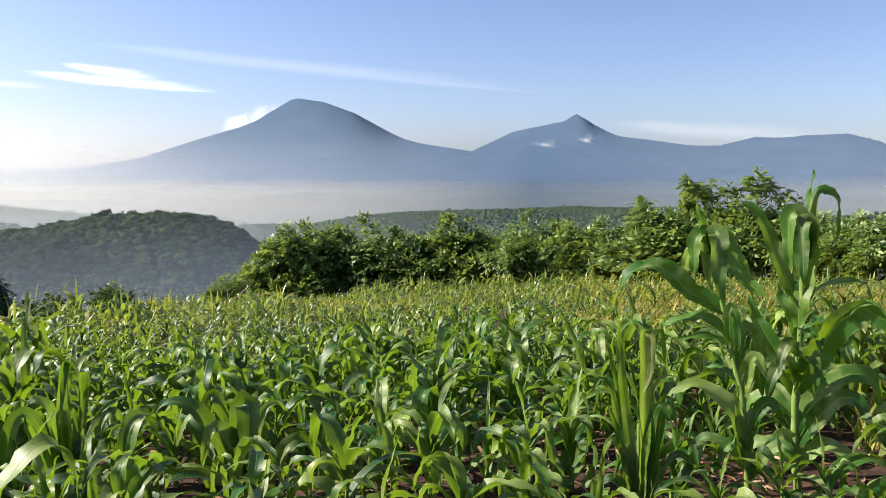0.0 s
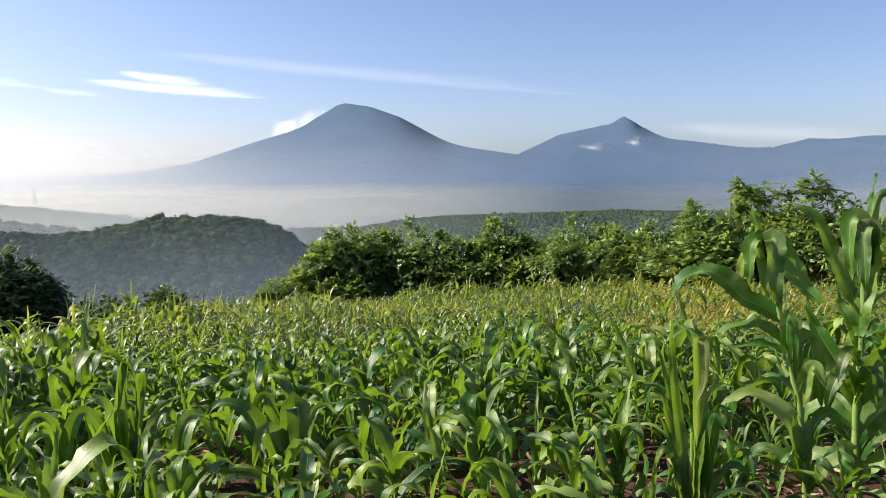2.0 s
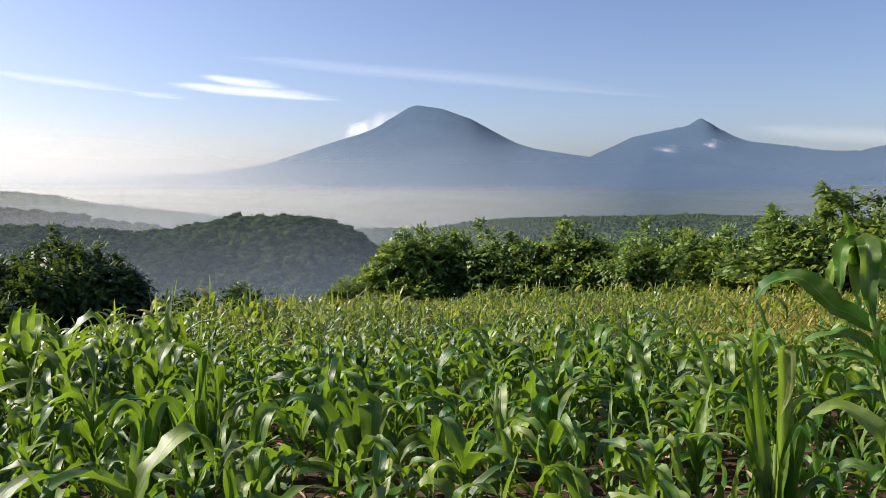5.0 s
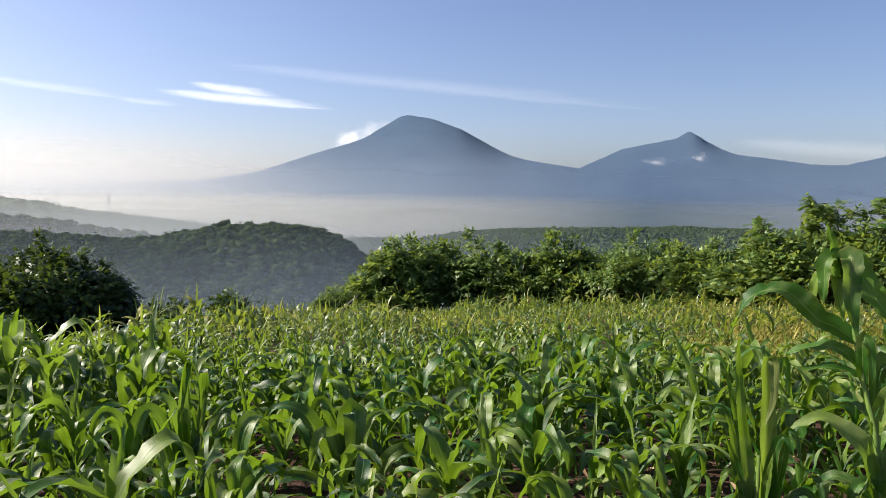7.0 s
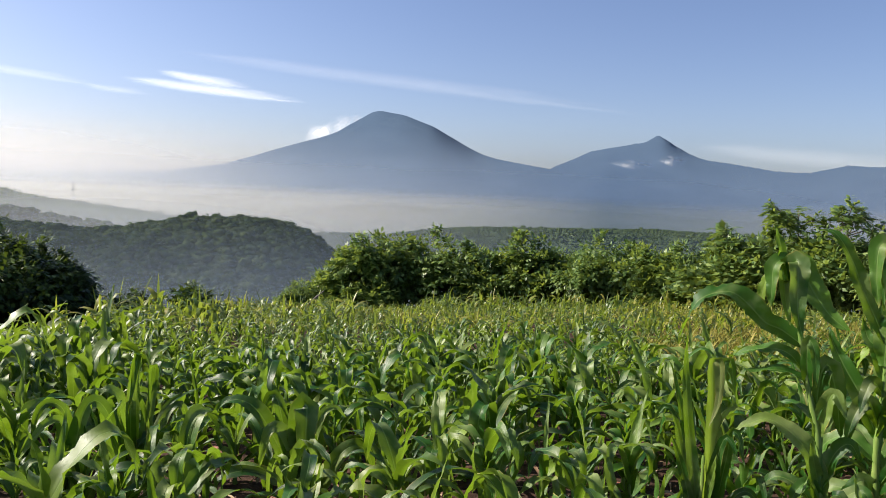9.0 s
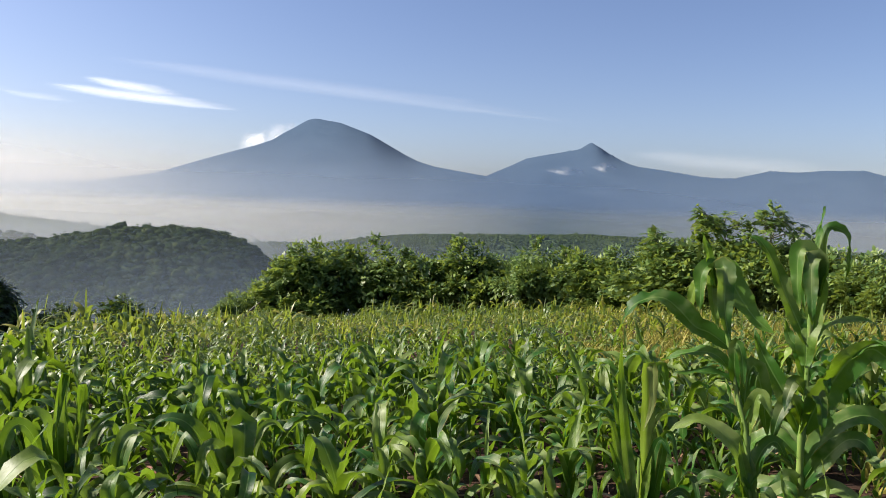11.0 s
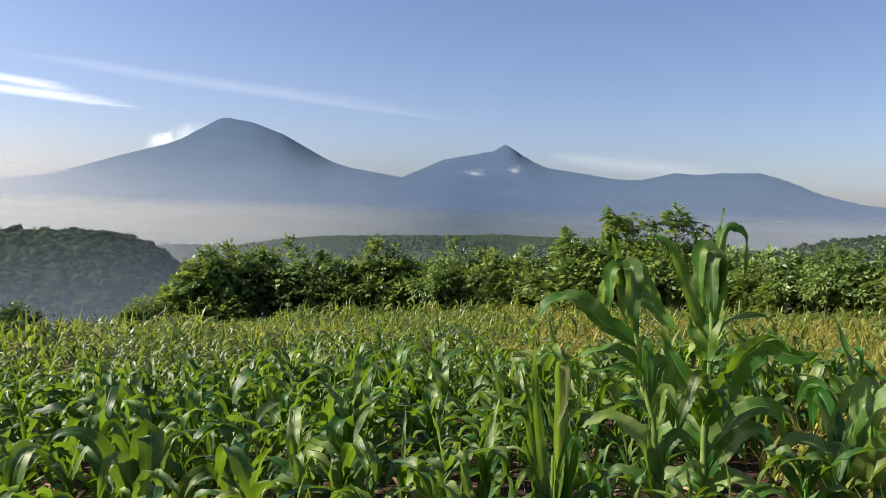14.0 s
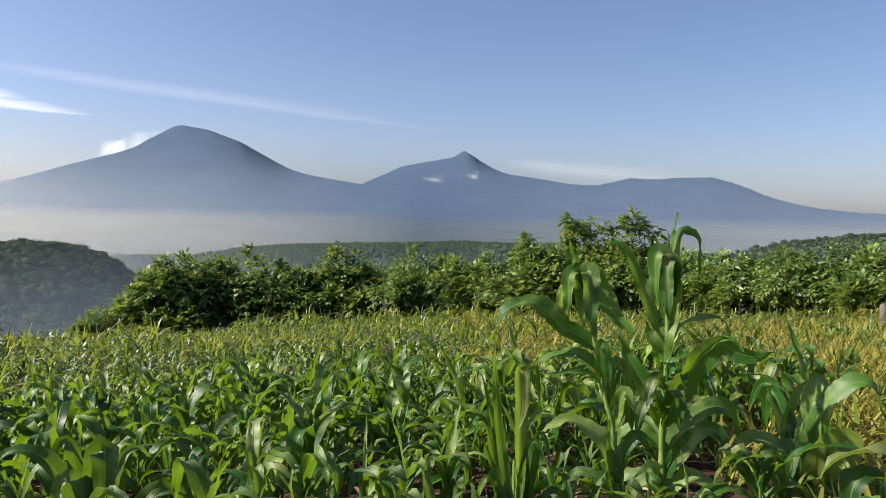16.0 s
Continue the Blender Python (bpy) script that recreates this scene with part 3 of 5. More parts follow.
def young_leaves(rnd, scale, broad=1.0):
    """Leaf settings of a young plant: (height share, azimuth, length, width, rise, droop, twist, wave, sway, kink)."""
    out = []
    phi = rnd.uniform(0, math.pi)
    n = rnd.randint(9, 12)
    for i in range(n):
        t = i / (n - 1)
        az = phi + math.pi * (i % 2) + rnd.uniform(-0.7, 0.7)
        length = rnd.uniform(0.34, 0.52) * (0.66 + 0.5 * math.sin(math.pi * (0.18 + 0.62 * t)))
        width = broad * rnd.uniform(0.054, 0.084) * (0.72 + 0.45 * math.sin(math.pi * (0.2 + 0.6 * t)))
        rise = 46 + 32 * t + rnd.uniform(-14, 10)
        droop = 85 - 25 * t + rnd.uniform(-25, 30)
        kink = (rnd.uniform(0.28, 0.62), rnd.uniform(70, 160)) if rnd.random() < 0.66 else None
        if kink is None:
            droop += rnd.uniform(20, 85)
        if i == n - 1 and rnd.random() < 0.7:
            rise, droop, length, width, kink = rnd.uniform(72, 88), rnd.uniform(5, 45), length * rnd.uniform(0.7, 0.95), width * rnd.uniform(0.45, 0.75), None
        out.append((0.12 + 0.88 * t, az, length * scale, width * scale, rise, droop, rnd.uniform(-0.9, 0.9), rnd.uniform(0.06, 0.20), rnd.uniform(-0.45, 0.45), kink))
    return out


def make_plant(name, label, seed, height, leaves, r0=0.013, group="young maize plants", lean=0.0, seg=16):
    rnd = random.Random(seed)
    root = new(name)
    v, q, pts = stalk_mesh(height, r0, rnd, lean)
    part("stalk", quad_mesh("stalk", v, q, STALK, smooth=True), root, "pale green jointed stalk")
    for h, az, length, width, rise, droop, twist, wave, sway, kink in leaves:
        v, q, u = leaf_strip(length, width, rise, droop, 1.5, twist, rnd.uniform(0.25, 0.85), wave, rnd.uniform(0, 6), seg, 5, sway, kink)
        k = h * (len(pts) - 1)
        i = min(int(k), len(pts) - 2)
        p = np.array(pts[i]) + (np.array(pts[i + 1]) - np.array(pts[i])) * (k - i)
        part("leaf", quad_mesh("leaf", turned(v, az, 1.0, p), q, MAIZE, u, smooth=True), root)
    return tagged(root, label, "maize plant", group)


def flat_plant(seed, scale, seg, across):
    """A plant as bare arrays, for the joined part of the field."""
    rnd = random.Random(seed)
    s = Soup()
    height = rnd.uniform(0.24, 0.36) * scale
    for h, az, length, width, rise, droop, twist, wave, sway, kink in young_leaves(rnd, scale, 0.86):
        v, q, u = leaf_strip(length, width, rise, droop, 1.5, twist, 0.5, wave if seg > 6 else 0.0, rnd.uniform(0, 6), seg, across, sway, kink)
        s.add(turned(v, az, 1.0, (0, 0, h * height)), q, u)
    return np.concatenate(s.v), np.concatenate(s.q), np.concatenate(s.u)


def in_field(x, y):
    """The sown ground: ends at the shrub row and at the left brink."""
    r, az = math.hypot(x, y), math.degrees(math.atan2(x, y))
    far = np.interp(az, [-40, -25, -19, -12, -7, 0, 10, 20, 30, 40, 55], [10, 14, 19, 27, 31, 32, 31, 29, 27, 23, 20])
    return r < far and -47 < az < 62 and r > 2.45


def dry_patch(x, y):
    """Where yellow grass stands instead of maize."""
    near = 3.5 < math.hypot(x, y) < 9 and 43 < math.degrees(math.atan2(x, y)) + 2.0 * math.sin(x * 2.3 + y * 1.7) < 60
    return near or (x - 9.5) ** 2 / 34 + (y - 9.8) ** 2 / 22 < 1


def make_field():
    rnd = random.Random(11)
    labels = ["green young maize plant with arching leaves in the field", "green young maize plant with broad drooping leaves in the field"]
    kinds = []
    for k in range(12):
        sc = 0.86 + 0.034 * k
        kinds.append(make_plant("maize_plant", labels[k % 2], 100 + k, (0.25 + 0.011 * k) * sc, young_leaves(random.Random(200 + k), sc, 0.70 + 0.036 * k)))
    far_kinds = [flat_plant(300 + k, 0.9 + 0.05 * (k % 4), 9, 3) for k in range(10)]
    low_kinds = [flat_plant(340 + k, 1.0 + 0.06 * (k % 4), 6, 2) for k in range(10)]
    middle, far = Soup(), Soup()
    count, used = 0, set()
    taken = [(2.53, 3.27), (2.16, 3.17), (1.5, 3.0), (3.2, 3.0), (-0.28, 4.2), (-1.36, 4.6), (-1.56, 4.08)]
    spots = []
    y = 1.3
    while y < 33:
        gap = 0.47 if y < 12 else 0.60
        x = -13.0
        while x < 22:
            spots.append((x + rnd.uniform(-0.12, 0.12), y + rnd.uniform(-0.13, 0.13) + 0.10 * x * 0.3))
            x += rnd.uniform(0.24, 0.40) if y < 11 else rnd.uniform(0.32, 0.56)
        y += gap
    spots.sort(key=lambda p: math.hypot(*p))
    # plants that stand out by their size
    big = [(0.75, 4.30, 1.12), (-0.86, 3.70, 0.95), (0.18, 3.25, 0.92), (-0.68, 4.97, 1.05), (1.05, 3.3, 0.85), (-2.17, 6.3, 1.30), (-1.85, 6.3, 1.12), (-2.6, 6.9, 1.22),
           (-1.0, 5.6, 1.03), (-0.78, 6.2, 1.12), (1.35, 4.6, 1.03), (3.45, 3.75, 0.85), (0.45, 5.2, 1.03), (-2.45, 4.8, 1.08)]
    spots = [(x, y) for x, y, s in big] + [p for p in spots if min((p[0] - a) ** 2 + (p[1] - b) ** 2 for a, b, s in big) > 0.07]
    for n_spot, (x, y) in enumerate(spots):
        if not in_field(x, y):
            continue
        if min((x - a) ** 2 + (y - b) ** 2 for a, b in taken) < 0.27 ** 2:
            continue
        r = math.hypot(x, y)
        bare = n_spot >= len(big) and 26 < math.degrees(math.atan2(x, y)) < 43 and r < 4.3
        if bare and r < 2.6:
            continue
        if dry_patch(x, y) and rnd.random() < 0.66:
            continue
        r = math.hypot(x, y)
        z = height_at(x, y) - 0.01
        yaw = rnd.uniform(0, 2 * math.pi)
        size = big[n_spot][2] if n_spot < len(big) else rnd.uniform(0.82, 1.16) * (0.78 if bare else 1.0) * float(np.interp(r, [2.4, 3.4, 6, 14, 28], [0.88, 1.04, 1.06, 0.92, 0.68]))
        if r > 7.0 and math.degrees(math.atan2(x, y)) < -15:
            size *= 1.3
        if r > 17.0 and -21 < math.degrees(math.atan2(x, y)) < -1 and rnd.random() < 0.45:
            size *= rnd.uniform(1.3, 1.7)
        if r > 25.0 and 4 < math.degrees(math.atan2(x, y)) < 30 and rnd.random() < 0.5:
            size *= rnd.uniform(1.4, 2.0)
        if count < 300:
            k = rnd.randrange(7, 12) if n_spot < len(big) else rnd.randrange(len(kinds))
            m = Matrix.Translation((x, y, z)) @ Matrix.Rotation(yaw, 4, 'Z') @ Matrix.Rotation(rnd.uniform(-0.10, 0.10), 4, 'X') @ Matrix.Scale(size, 4)
            if k in used:
                ob = copy_thing(kinds[k], m)
                ob.scale = (size, size, size)
            else:
                kinds[k].matrix_world = m
                used.add(k)
            count += 1
            continue
        v, q, u = (far_kinds if r < 15 else low_kinds)[rnd.randrange(10)]
        (middle if r < 15 else far).add(turned(v, yaw, size, (x, y, z), (rnd.uniform(-0.12, 0.12), rnd.uniform(-0.12, 0.12))), q, u)
    tagged(new("maize_stand", middle.mesh("maize_stand", MAIZE_MID, True)), "dense stand of young green maize further down the field", "maize", kind="stuff")
    tagged(new("maize_field", far.mesh("maize_field", MAIZE_FAR)), "far rows of yellowing young maize before the shrubs", "maize", kind="stuff")


def ground_z(x, y):
    return height_at(x, y) - 0.01


def start_plant(name, label, group, base, line, r0):
    """An empty plant with its stalk. Its x axis runs across the view of the path, y away from it. Points are (across, away, up)."""
    root = new(name)
    x, y = base
    root.matrix_world = Matrix.Translation((x, y, ground_z(x, y))) @ Matrix.Rotation(-math.atan2(x, y), 4, 'Z')
    pts = smooth_line(line, 4 * len(line))
    n = len(pts)
    rad = [r0 * (1 - 0.5 * k / n) * (1.25 if k % 4 == 2 else 1.0) for k in range(n)]
    v, q = tube(pts, rad, 9)
    part("stalk", quad_mesh("stalk", v, q, STALK, smooth=True), root, "pale green jointed stalk")
    return tagged(root, label, "maize plant", group)


def smooth_line(points, n):
    """A soft curve through a few points, as n points at even steps."""
    p = np.asarray(points, dtype=float)
    p = np.vstack([2 * p[0] - p[1], p, 2 * p[-1] - p[-2]])
    out = []
    for i in range(1, len(p) - 2):
        for t in np.linspace(0, 1, 12, endpoint=False):
            a, b, c, d = p[i - 1], p[i], p[i + 1], p[i + 2]
            out.append(0.5 * (2 * b + (c - a) * t + (2 * a - 5 * b + 4 * c - d) * t * t + (3 * b - a - 3 * c + d) * t ** 3))
    out = np.array(out + [p[-2]])
    way = np.concatenate([[0], np.cumsum(np.linalg.norm(np.diff(out, axis=0), axis=1))])
    even = np.linspace(0, way[-1], n)
    return np.stack([np.interp(even, way, out[:, k]) for k in range(3)], axis=1)


def blade(plant, line, width, turn0, turn1, across=7):
    """A leaf along a curve: its face turns from turn0 to turn1 degrees (0: flat, seen on edge; 90: upright across the view)."""
    if line[-1][0] < line[0][0]:
        turn0, turn1 = 180 - turn0, 180 - turn1     # the upper face shows on either side
    rnd = random.Random(len(plant.children) * 31 + len(line) * 7 + int(width * 1000))
    n = 12 + 4 * len(line)
    pts = smooth_line(line, n)
    ss = np.linspace(0, 1, n)
    w = width * np.minimum(1.0, 0.40 + 0.60 * (ss / 0.25) ** 0.8) * np.clip(1 - ss ** 2.8, 0, 1) ** 0.8
    w[-1] = width * 0.02
    phase, fold0 = rnd.uniform(0, 6), rnd.uniform(0.3, 0.6)
    ruffle = [rnd.gauss(0, 1) for _ in range(2 * n)]
    verts, uv = [], []
    for k in range(n):
        T = pts[min(k + 1, n - 1)] - pts[max(k - 1, 0)]
        T /= np.linalg.norm(T) + 1e-9
        D = np.array([0.0, 1.0, 0.0]) - T * T[1]
        D /= np.linalg.norm(D) + 1e-9
        N = np.cross(T, D)
        a = radians(turn0 + (turn1 - turn0) * ss[k])
        side = math.cos(a) * D + math.sin(a) * N
        face = np.cross(T, side)
        f = fold0 * (1 - 0.55 * ss[k])
        for u in np.linspace(-1, 1, across):
            ruf = width * (0.09 * math.sin(ss[k] * 19 + phase + (2.1 if u > 0 else 0)) + 0.035 * ruffle[2 * k + (u > 0)]) * u * u
            verts.append(pts[k] + side * (u * w[k] / 2 * math.cos(f)) + face * (abs(u) * w[k] / 2 * math.sin(f) + ruf))
            uv.append((u / 2 + 0.5, ss[k]))
    # upper blades take the sunlit colours, lower ones the darker leaf for shade
    material = MAIZE_LIT if max(p[2] for p in line) > 0.85 else MAIZE
    part("leaf", quad_mesh("leaf", verts, grid_quads(n, across), material, uv, smooth=True), plant)


def make_standing_maize():
    """The plants that stand out of the field by size or shape, leaf by leaf."""
    p = start_plant("tall_maize_plant", "tall dark green maize plant standing above the field", "tall maize plants", (2.53, 3.27), [(-0.01, 0.00, 0.00), (-0.03, 0.00, 0.23), (-0.04, 0.00, 0.44), (-0.03, 0.00, 0.68), (-0.03, 0.00, 0.91), (-0.03, 0.00, 1.15), (-0.02, 0.00, 1.32)], 0.021)
    blade(p, [(-0.02, 0.00, 1.26), (-0.02, 0.00, 1.44), (-0.01, 0.00, 1.55), (0.00, 0.00, 1.66)], 0.056, 50, 30)
    blade(p, [(-0.04, 0.00, 1.20), (-0.03, 0.00, 1.38), (-0.01, 0.00, 1.57)], 0.041, 60, 60)
    blade(p, [(-0.00, 0.00, 1.21), (0.01, 0.01, 1.44), (0.02, 0.02, 1.55), (0.07, 0.03, 1.55), (0.11, 0.03, 1.51), (0.12, 0.04, 1.41), (0.11, 0.05, 1.30)], 0.071, 55, 20)
    blade(p, [(-0.02, 0.00, 1.21), (-0.04, -0.02, 1.39), (-0.07, -0.03, 1.45), (-0.10, -0.05, 1.42), (-0.10, -0.06, 1.29), (-0.08, -0.08, 1.14)], 0.097, 40, 80)
    blade(p, [(-0.03, 0.00, 1.26), (-0.05, -0.02, 1.40), (-0.07, -0.03, 1.35), (-0.06, -0.05, 1.13)], 0.051, 60, 80)
    blade(p, [(-0.01, 0.00, 1.21), (-0.01, -0.02, 1.38), (-0.03, -0.05, 1.41), (-0.04, -0.07, 1.35), (-0.03, -0.10, 1.21), (-0.02, -0.12, 1.08)], 0.092, 60, 85)
    blade(p, [(-0.04, 0.00, 0.97), (-0.11, 0.01, 1.12), (-0.17, 0.02, 1.25), (-0.20, 0.03, 1.33), (-0.26, 0.03, 1.44), (-0.31, 0.04, 1.49), (-0.37, 0.05, 1.49)], 0.102, 75, 35)
    blade(p, [(-0.04, -0.02, 0.86), (-0.04, -0.01, 1.00), (-0.02, 0.01, 1.09), (0.01, 0.02, 1.24), (0.01, 0.03, 1.35)], 0.112, 80, 70)
    blade(p, [(-0.02, 0.00, 0.90), (0.01, 0.02, 1.02), (0.06, 0.04, 1.07), (0.15, 0.06, 1.10), (0.25, 0.08, 1.09), (0.29, 0.10, 1.00)], 0.061, 35, 15)
    blade(p, [(-0.03, 0.00, 0.51), (0.01, -0.01, 0.64), (0.07, -0.01, 0.77), (0.14, -0.02, 0.90), (0.20, -0.03, 0.96), (0.25, -0.03, 0.98), (0.32, -0.04, 0.94), (0.41, -0.04, 0.93), (0.49, -0.05, 0.96)], 0.163, 112, 100)
    blade(p, [(0.16, -0.03, 0.92), (0.23, -0.05, 1.00), (0.29, -0.07, 1.01), (0.33, -0.08, 0.97), (0.35, -0.10, 0.95)], 0.036, 30, 60)
    blade(p, [(-0.04, 0.00, 0.50), (-0.13, 0.03, 0.69), (-0.21, 0.05, 0.82), (-0.27, 0.08, 0.93), (-0.29, 0.10, 1.00)], 0.107, 80, 60)
    blade(p, [(-0.03, 0.00, 0.29), (0.04, 0.04, 0.45), (0.14, 0.08, 0.58), (0.25, 0.12, 0.62), (0.33, 0.16, 0.56), (0.36, 0.20, 0.42)], 0.127, 60, 50)
    blade(p, [(-0.03, 0.00, 0.23), (0.07, -0.04, 0.41), (0.16, -0.07, 0.53), (0.24, -0.11, 0.53), (0.30, -0.15, 0.40)], 0.107, 70, 60)
    blade(p, [(-0.04, 0.00, 0.38), (-0.15, 0.03, 0.47), (-0.25, 0.07, 0.43), (-0.32, 0.10, 0.30)], 0.092, 40, 50)
    blade(p, [(-0.03, 0.00, 0.71), (-0.08, -0.03, 0.78), (-0.11, -0.07, 0.71), (-0.12, -0.10, 0.63)], 0.066, 70, 80)
    blade(p, [(-0.03, 0.00, 0.78), (0.01, -0.02, 0.84), (0.05, -0.03, 0.82), (0.07, -0.05, 0.73)], 0.056, 60, 70)
    blade(p, [(-0.02, 0.00, 0.65), (0.00, -0.02, 0.74), (0.04, -0.03, 0.68), (0.05, -0.05, 0.52)], 0.071, 70, 70)
    blade(p, [(-0.02, 0.00, 0.14), (-0.13, 0.03, 0.20), (-0.25, 0.07, 0.19), (-0.35, 0.10, 0.07)], 0.092, 50, 50)
    blade(p, [(-0.02, 0.00, 0.11), (0.08, -0.03, 0.26), (0.19, -0.07, 0.26), (0.27, -0.10, 0.17)], 0.092, 50, 50)
    blade(p, [(-0.03, 0.00, 0.17), (-0.08, -0.03, 0.29), (-0.14, -0.07, 0.23), (-0.18, -0.10, 0.11)], 0.082, 60, 60)
    blade(p, [(-0.04, 0.00, 0.56), (-0.09, -0.03, 0.68), (-0.14, -0.07, 0.62), (-0.17, -0.10, 0.47)], 0.087, 70, 80)
    blade(p, [(-0.04, 0.00, 0.79), (-0.08, 0.03, 0.93), (-0.12, 0.05, 0.98), (-0.15, 0.08, 1.07)], 0.076, 70, 60)
    p = start_plant("tall_maize_plant", "tall green maize plant with one long arching leaf", "tall maize plants", (2.16, 3.17), [(0.01, 0.00, 0.00), (-0.01, 0.00, 0.21), (-0.03, 0.00, 0.44), (-0.05, 0.00, 0.60), (-0.09, 0.00, 0.74), (-0.12, 0.00, 0.88), (-0.15, 0.00, 1.02), (-0.18, 0.00, 1.16), (-0.21, 0.00, 1.29)], 0.018)
    blade(p, [(-0.21, 0.00, 1.27), (-0.24, 0.00, 1.35), (-0.26, 0.00, 1.43), (-0.29, 0.00, 1.52)], 0.058, 60, 40)
    blade(p, [(-0.21, 0.00, 1.24), (-0.22, -0.01, 1.34), (-0.25, -0.02, 1.36), (-0.28, -0.04, 1.32), (-0.28, -0.05, 1.22), (-0.28, -0.06, 1.13)], 0.087, 50, 80)
    blade(p, [(-0.20, 0.00, 1.21), (-0.26, 0.01, 1.28), (-0.31, 0.03, 1.26), (-0.33, 0.04, 1.17), (-0.32, 0.06, 1.08)], 0.058, 50, 75)
    blade(p, [(-0.20, 0.00, 1.21), (-0.20, -0.03, 1.33), (-0.18, -0.06, 1.36), (-0.17, -0.09, 1.28), (-0.16, -0.12, 1.14), (-0.13, -0.15, 1.02)], 0.102, 60, 75)
    blade(p, [(-0.21, 0.00, 1.14), (-0.23, -0.02, 1.27), (-0.22, -0.03, 1.18), (-0.19, -0.05, 1.06)], 0.058, 80, 80)
    blade(p, [(-0.19, 0.00, 1.21), (-0.19, -0.02, 1.32), (-0.17, -0.04, 1.34), (-0.10, -0.06, 1.22), (-0.03, -0.08, 1.13), (0.05, -0.10, 1.07)], 0.131, 70, 60)
    blade(p, [(-0.14, 0.00, 0.97), (-0.23, -0.01, 1.03), (-0.30, -0.03, 1.06), (-0.38, -0.04, 1.14), (-0.45, -0.06, 1.19), (-0.53, -0.07, 1.18), (-0.61, -0.09, 1.12), (-0.67, -0.10, 0.96)], 0.131, 60, 15)
    blade(p, [(-0.13, 0.00, 0.85), (-0.18, 0.01, 0.91), (-0.25, 0.03, 0.93), (-0.35, 0.04, 0.91), (-0.46, 0.05, 0.86)], 0.078, 40, 20)
    blade(p, [(-0.11, 0.00, 0.80), (-0.17, -0.01, 0.83), (-0.25, -0.03, 0.84), (-0.34, -0.04, 0.82), (-0.42, -0.05, 0.84)], 0.058, 30, 15)
    blade(p, [(-0.09, 0.00, 0.74), (-0.11, -0.02, 0.88), (-0.11, -0.04, 1.00), (-0.08, -0.06, 0.95), (-0.06, -0.08, 0.79)], 0.058, 80, 80)
    blade(p, [(-0.06, 0.00, 0.63), (-0.05, 0.02, 0.83), (-0.02, 0.04, 0.88), (0.02, 0.06, 0.74), (0.05, 0.08, 0.54)], 0.112, 75, 75)
    blade(p, [(-0.00, 0.00, 0.24), (-0.05, -0.01, 0.41), (-0.10, -0.02, 0.50), (-0.18, -0.03, 0.57), (-0.26, -0.03, 0.60), (-0.33, -0.04, 0.57), (-0.41, -0.05, 0.52)], 0.107, 70, 25)
    blade(p, [(-0.02, 0.00, 0.30), (0.03, 0.02, 0.47), (0.09, 0.03, 0.53), (0.14, 0.05, 0.45)], 0.092, 60, 60)
    blade(p, [(0.00, 0.00, 0.14), (-0.02, -0.01, 0.30), (-0.05, -0.03, 0.44), (-0.07, -0.04, 0.53)], 0.073, 80, 70)
    blade(p, [(-0.03, 0.00, 0.46), (-0.08, 0.03, 0.63), (-0.15, 0.07, 0.67), (-0.23, 0.10, 0.66)], 0.063, 35, 25)
    blade(p, [(-0.04, 0.00, 0.55), (-0.01, -0.02, 0.73), (0.02, -0.03, 0.76), (0.07, -0.05, 0.66)], 0.083, 70, 75)
    blade(p, [(0.00, 0.00, 0.16), (-0.10, 0.02, 0.28), (-0.21, 0.03, 0.31), (-0.29, 0.05, 0.20)], 0.078, 40, 40)
    blade(p, [(0.01, 0.00, 0.14), (0.09, -0.03, 0.30), (0.16, -0.07, 0.35), (0.21, -0.10, 0.26)], 0.078, 50, 50)
    blade(p, [(-0.01, 0.00, 0.21), (-0.06, -0.03, 0.33), (-0.11, -0.07, 0.30), (-0.14, -0.10, 0.20)], 0.068, 60, 60)
    p = start_plant("maize_plant", "green maize plant with folded upright leaves", "maize plants in front", (1.50, 3.00), [(-0.00, 0.00, 0.00), (-0.01, 0.00, 0.21), (-0.01, 0.00, 0.39), (-0.01, 0.00, 0.54)], 0.018)
    blade(p, [(-0.00, 0.00, 0.05), (-0.04, 0.00, 0.38), (-0.09, 0.00, 0.72), (-0.11, 0.00, 0.95), (-0.11, 0.00, 1.08)], 0.057, 80, 60)
    blade(p, [(-0.00, 0.00, 0.05), (-0.04, 0.01, 0.38), (-0.11, 0.03, 0.68), (-0.16, 0.04, 0.88), (-0.19, 0.05, 0.93)], 0.043, 70, 70)
    blade(p, [(0.01, 0.00, 0.05), (0.01, -0.01, 0.42), (0.01, -0.03, 0.76), (0.00, -0.04, 0.94), (0.02, -0.06, 0.98), (0.03, -0.07, 0.92), (0.03, -0.09, 0.80), (-0.00, -0.10, 0.69)], 0.082, 40, 80)
    blade(p, [(0.01, 0.00, 0.05), (0.02, 0.01, 0.54), (0.03, 0.02, 0.83), (0.05, 0.03, 0.95), (0.07, 0.04, 0.95), (0.09, 0.05, 0.85), (0.12, 0.06, 0.72)], 0.064, 60, 70)
    blade(p, [(0.01, 0.00, 0.13), (-0.00, 0.02, 0.69), (-0.00, 0.03, 0.95), (-0.04, 0.05, 0.99), (-0.09, 0.06, 0.96), (-0.14, 0.08, 0.87)], 0.050, 50, 25)
    blade(p, [(0.00, 0.00, 0.08), (0.02, -0.01, 0.55), (0.05, -0.03, 0.72), (0.09, -0.04, 0.77), (0.15, -0.05, 0.77)], 0.060, 70, 40)
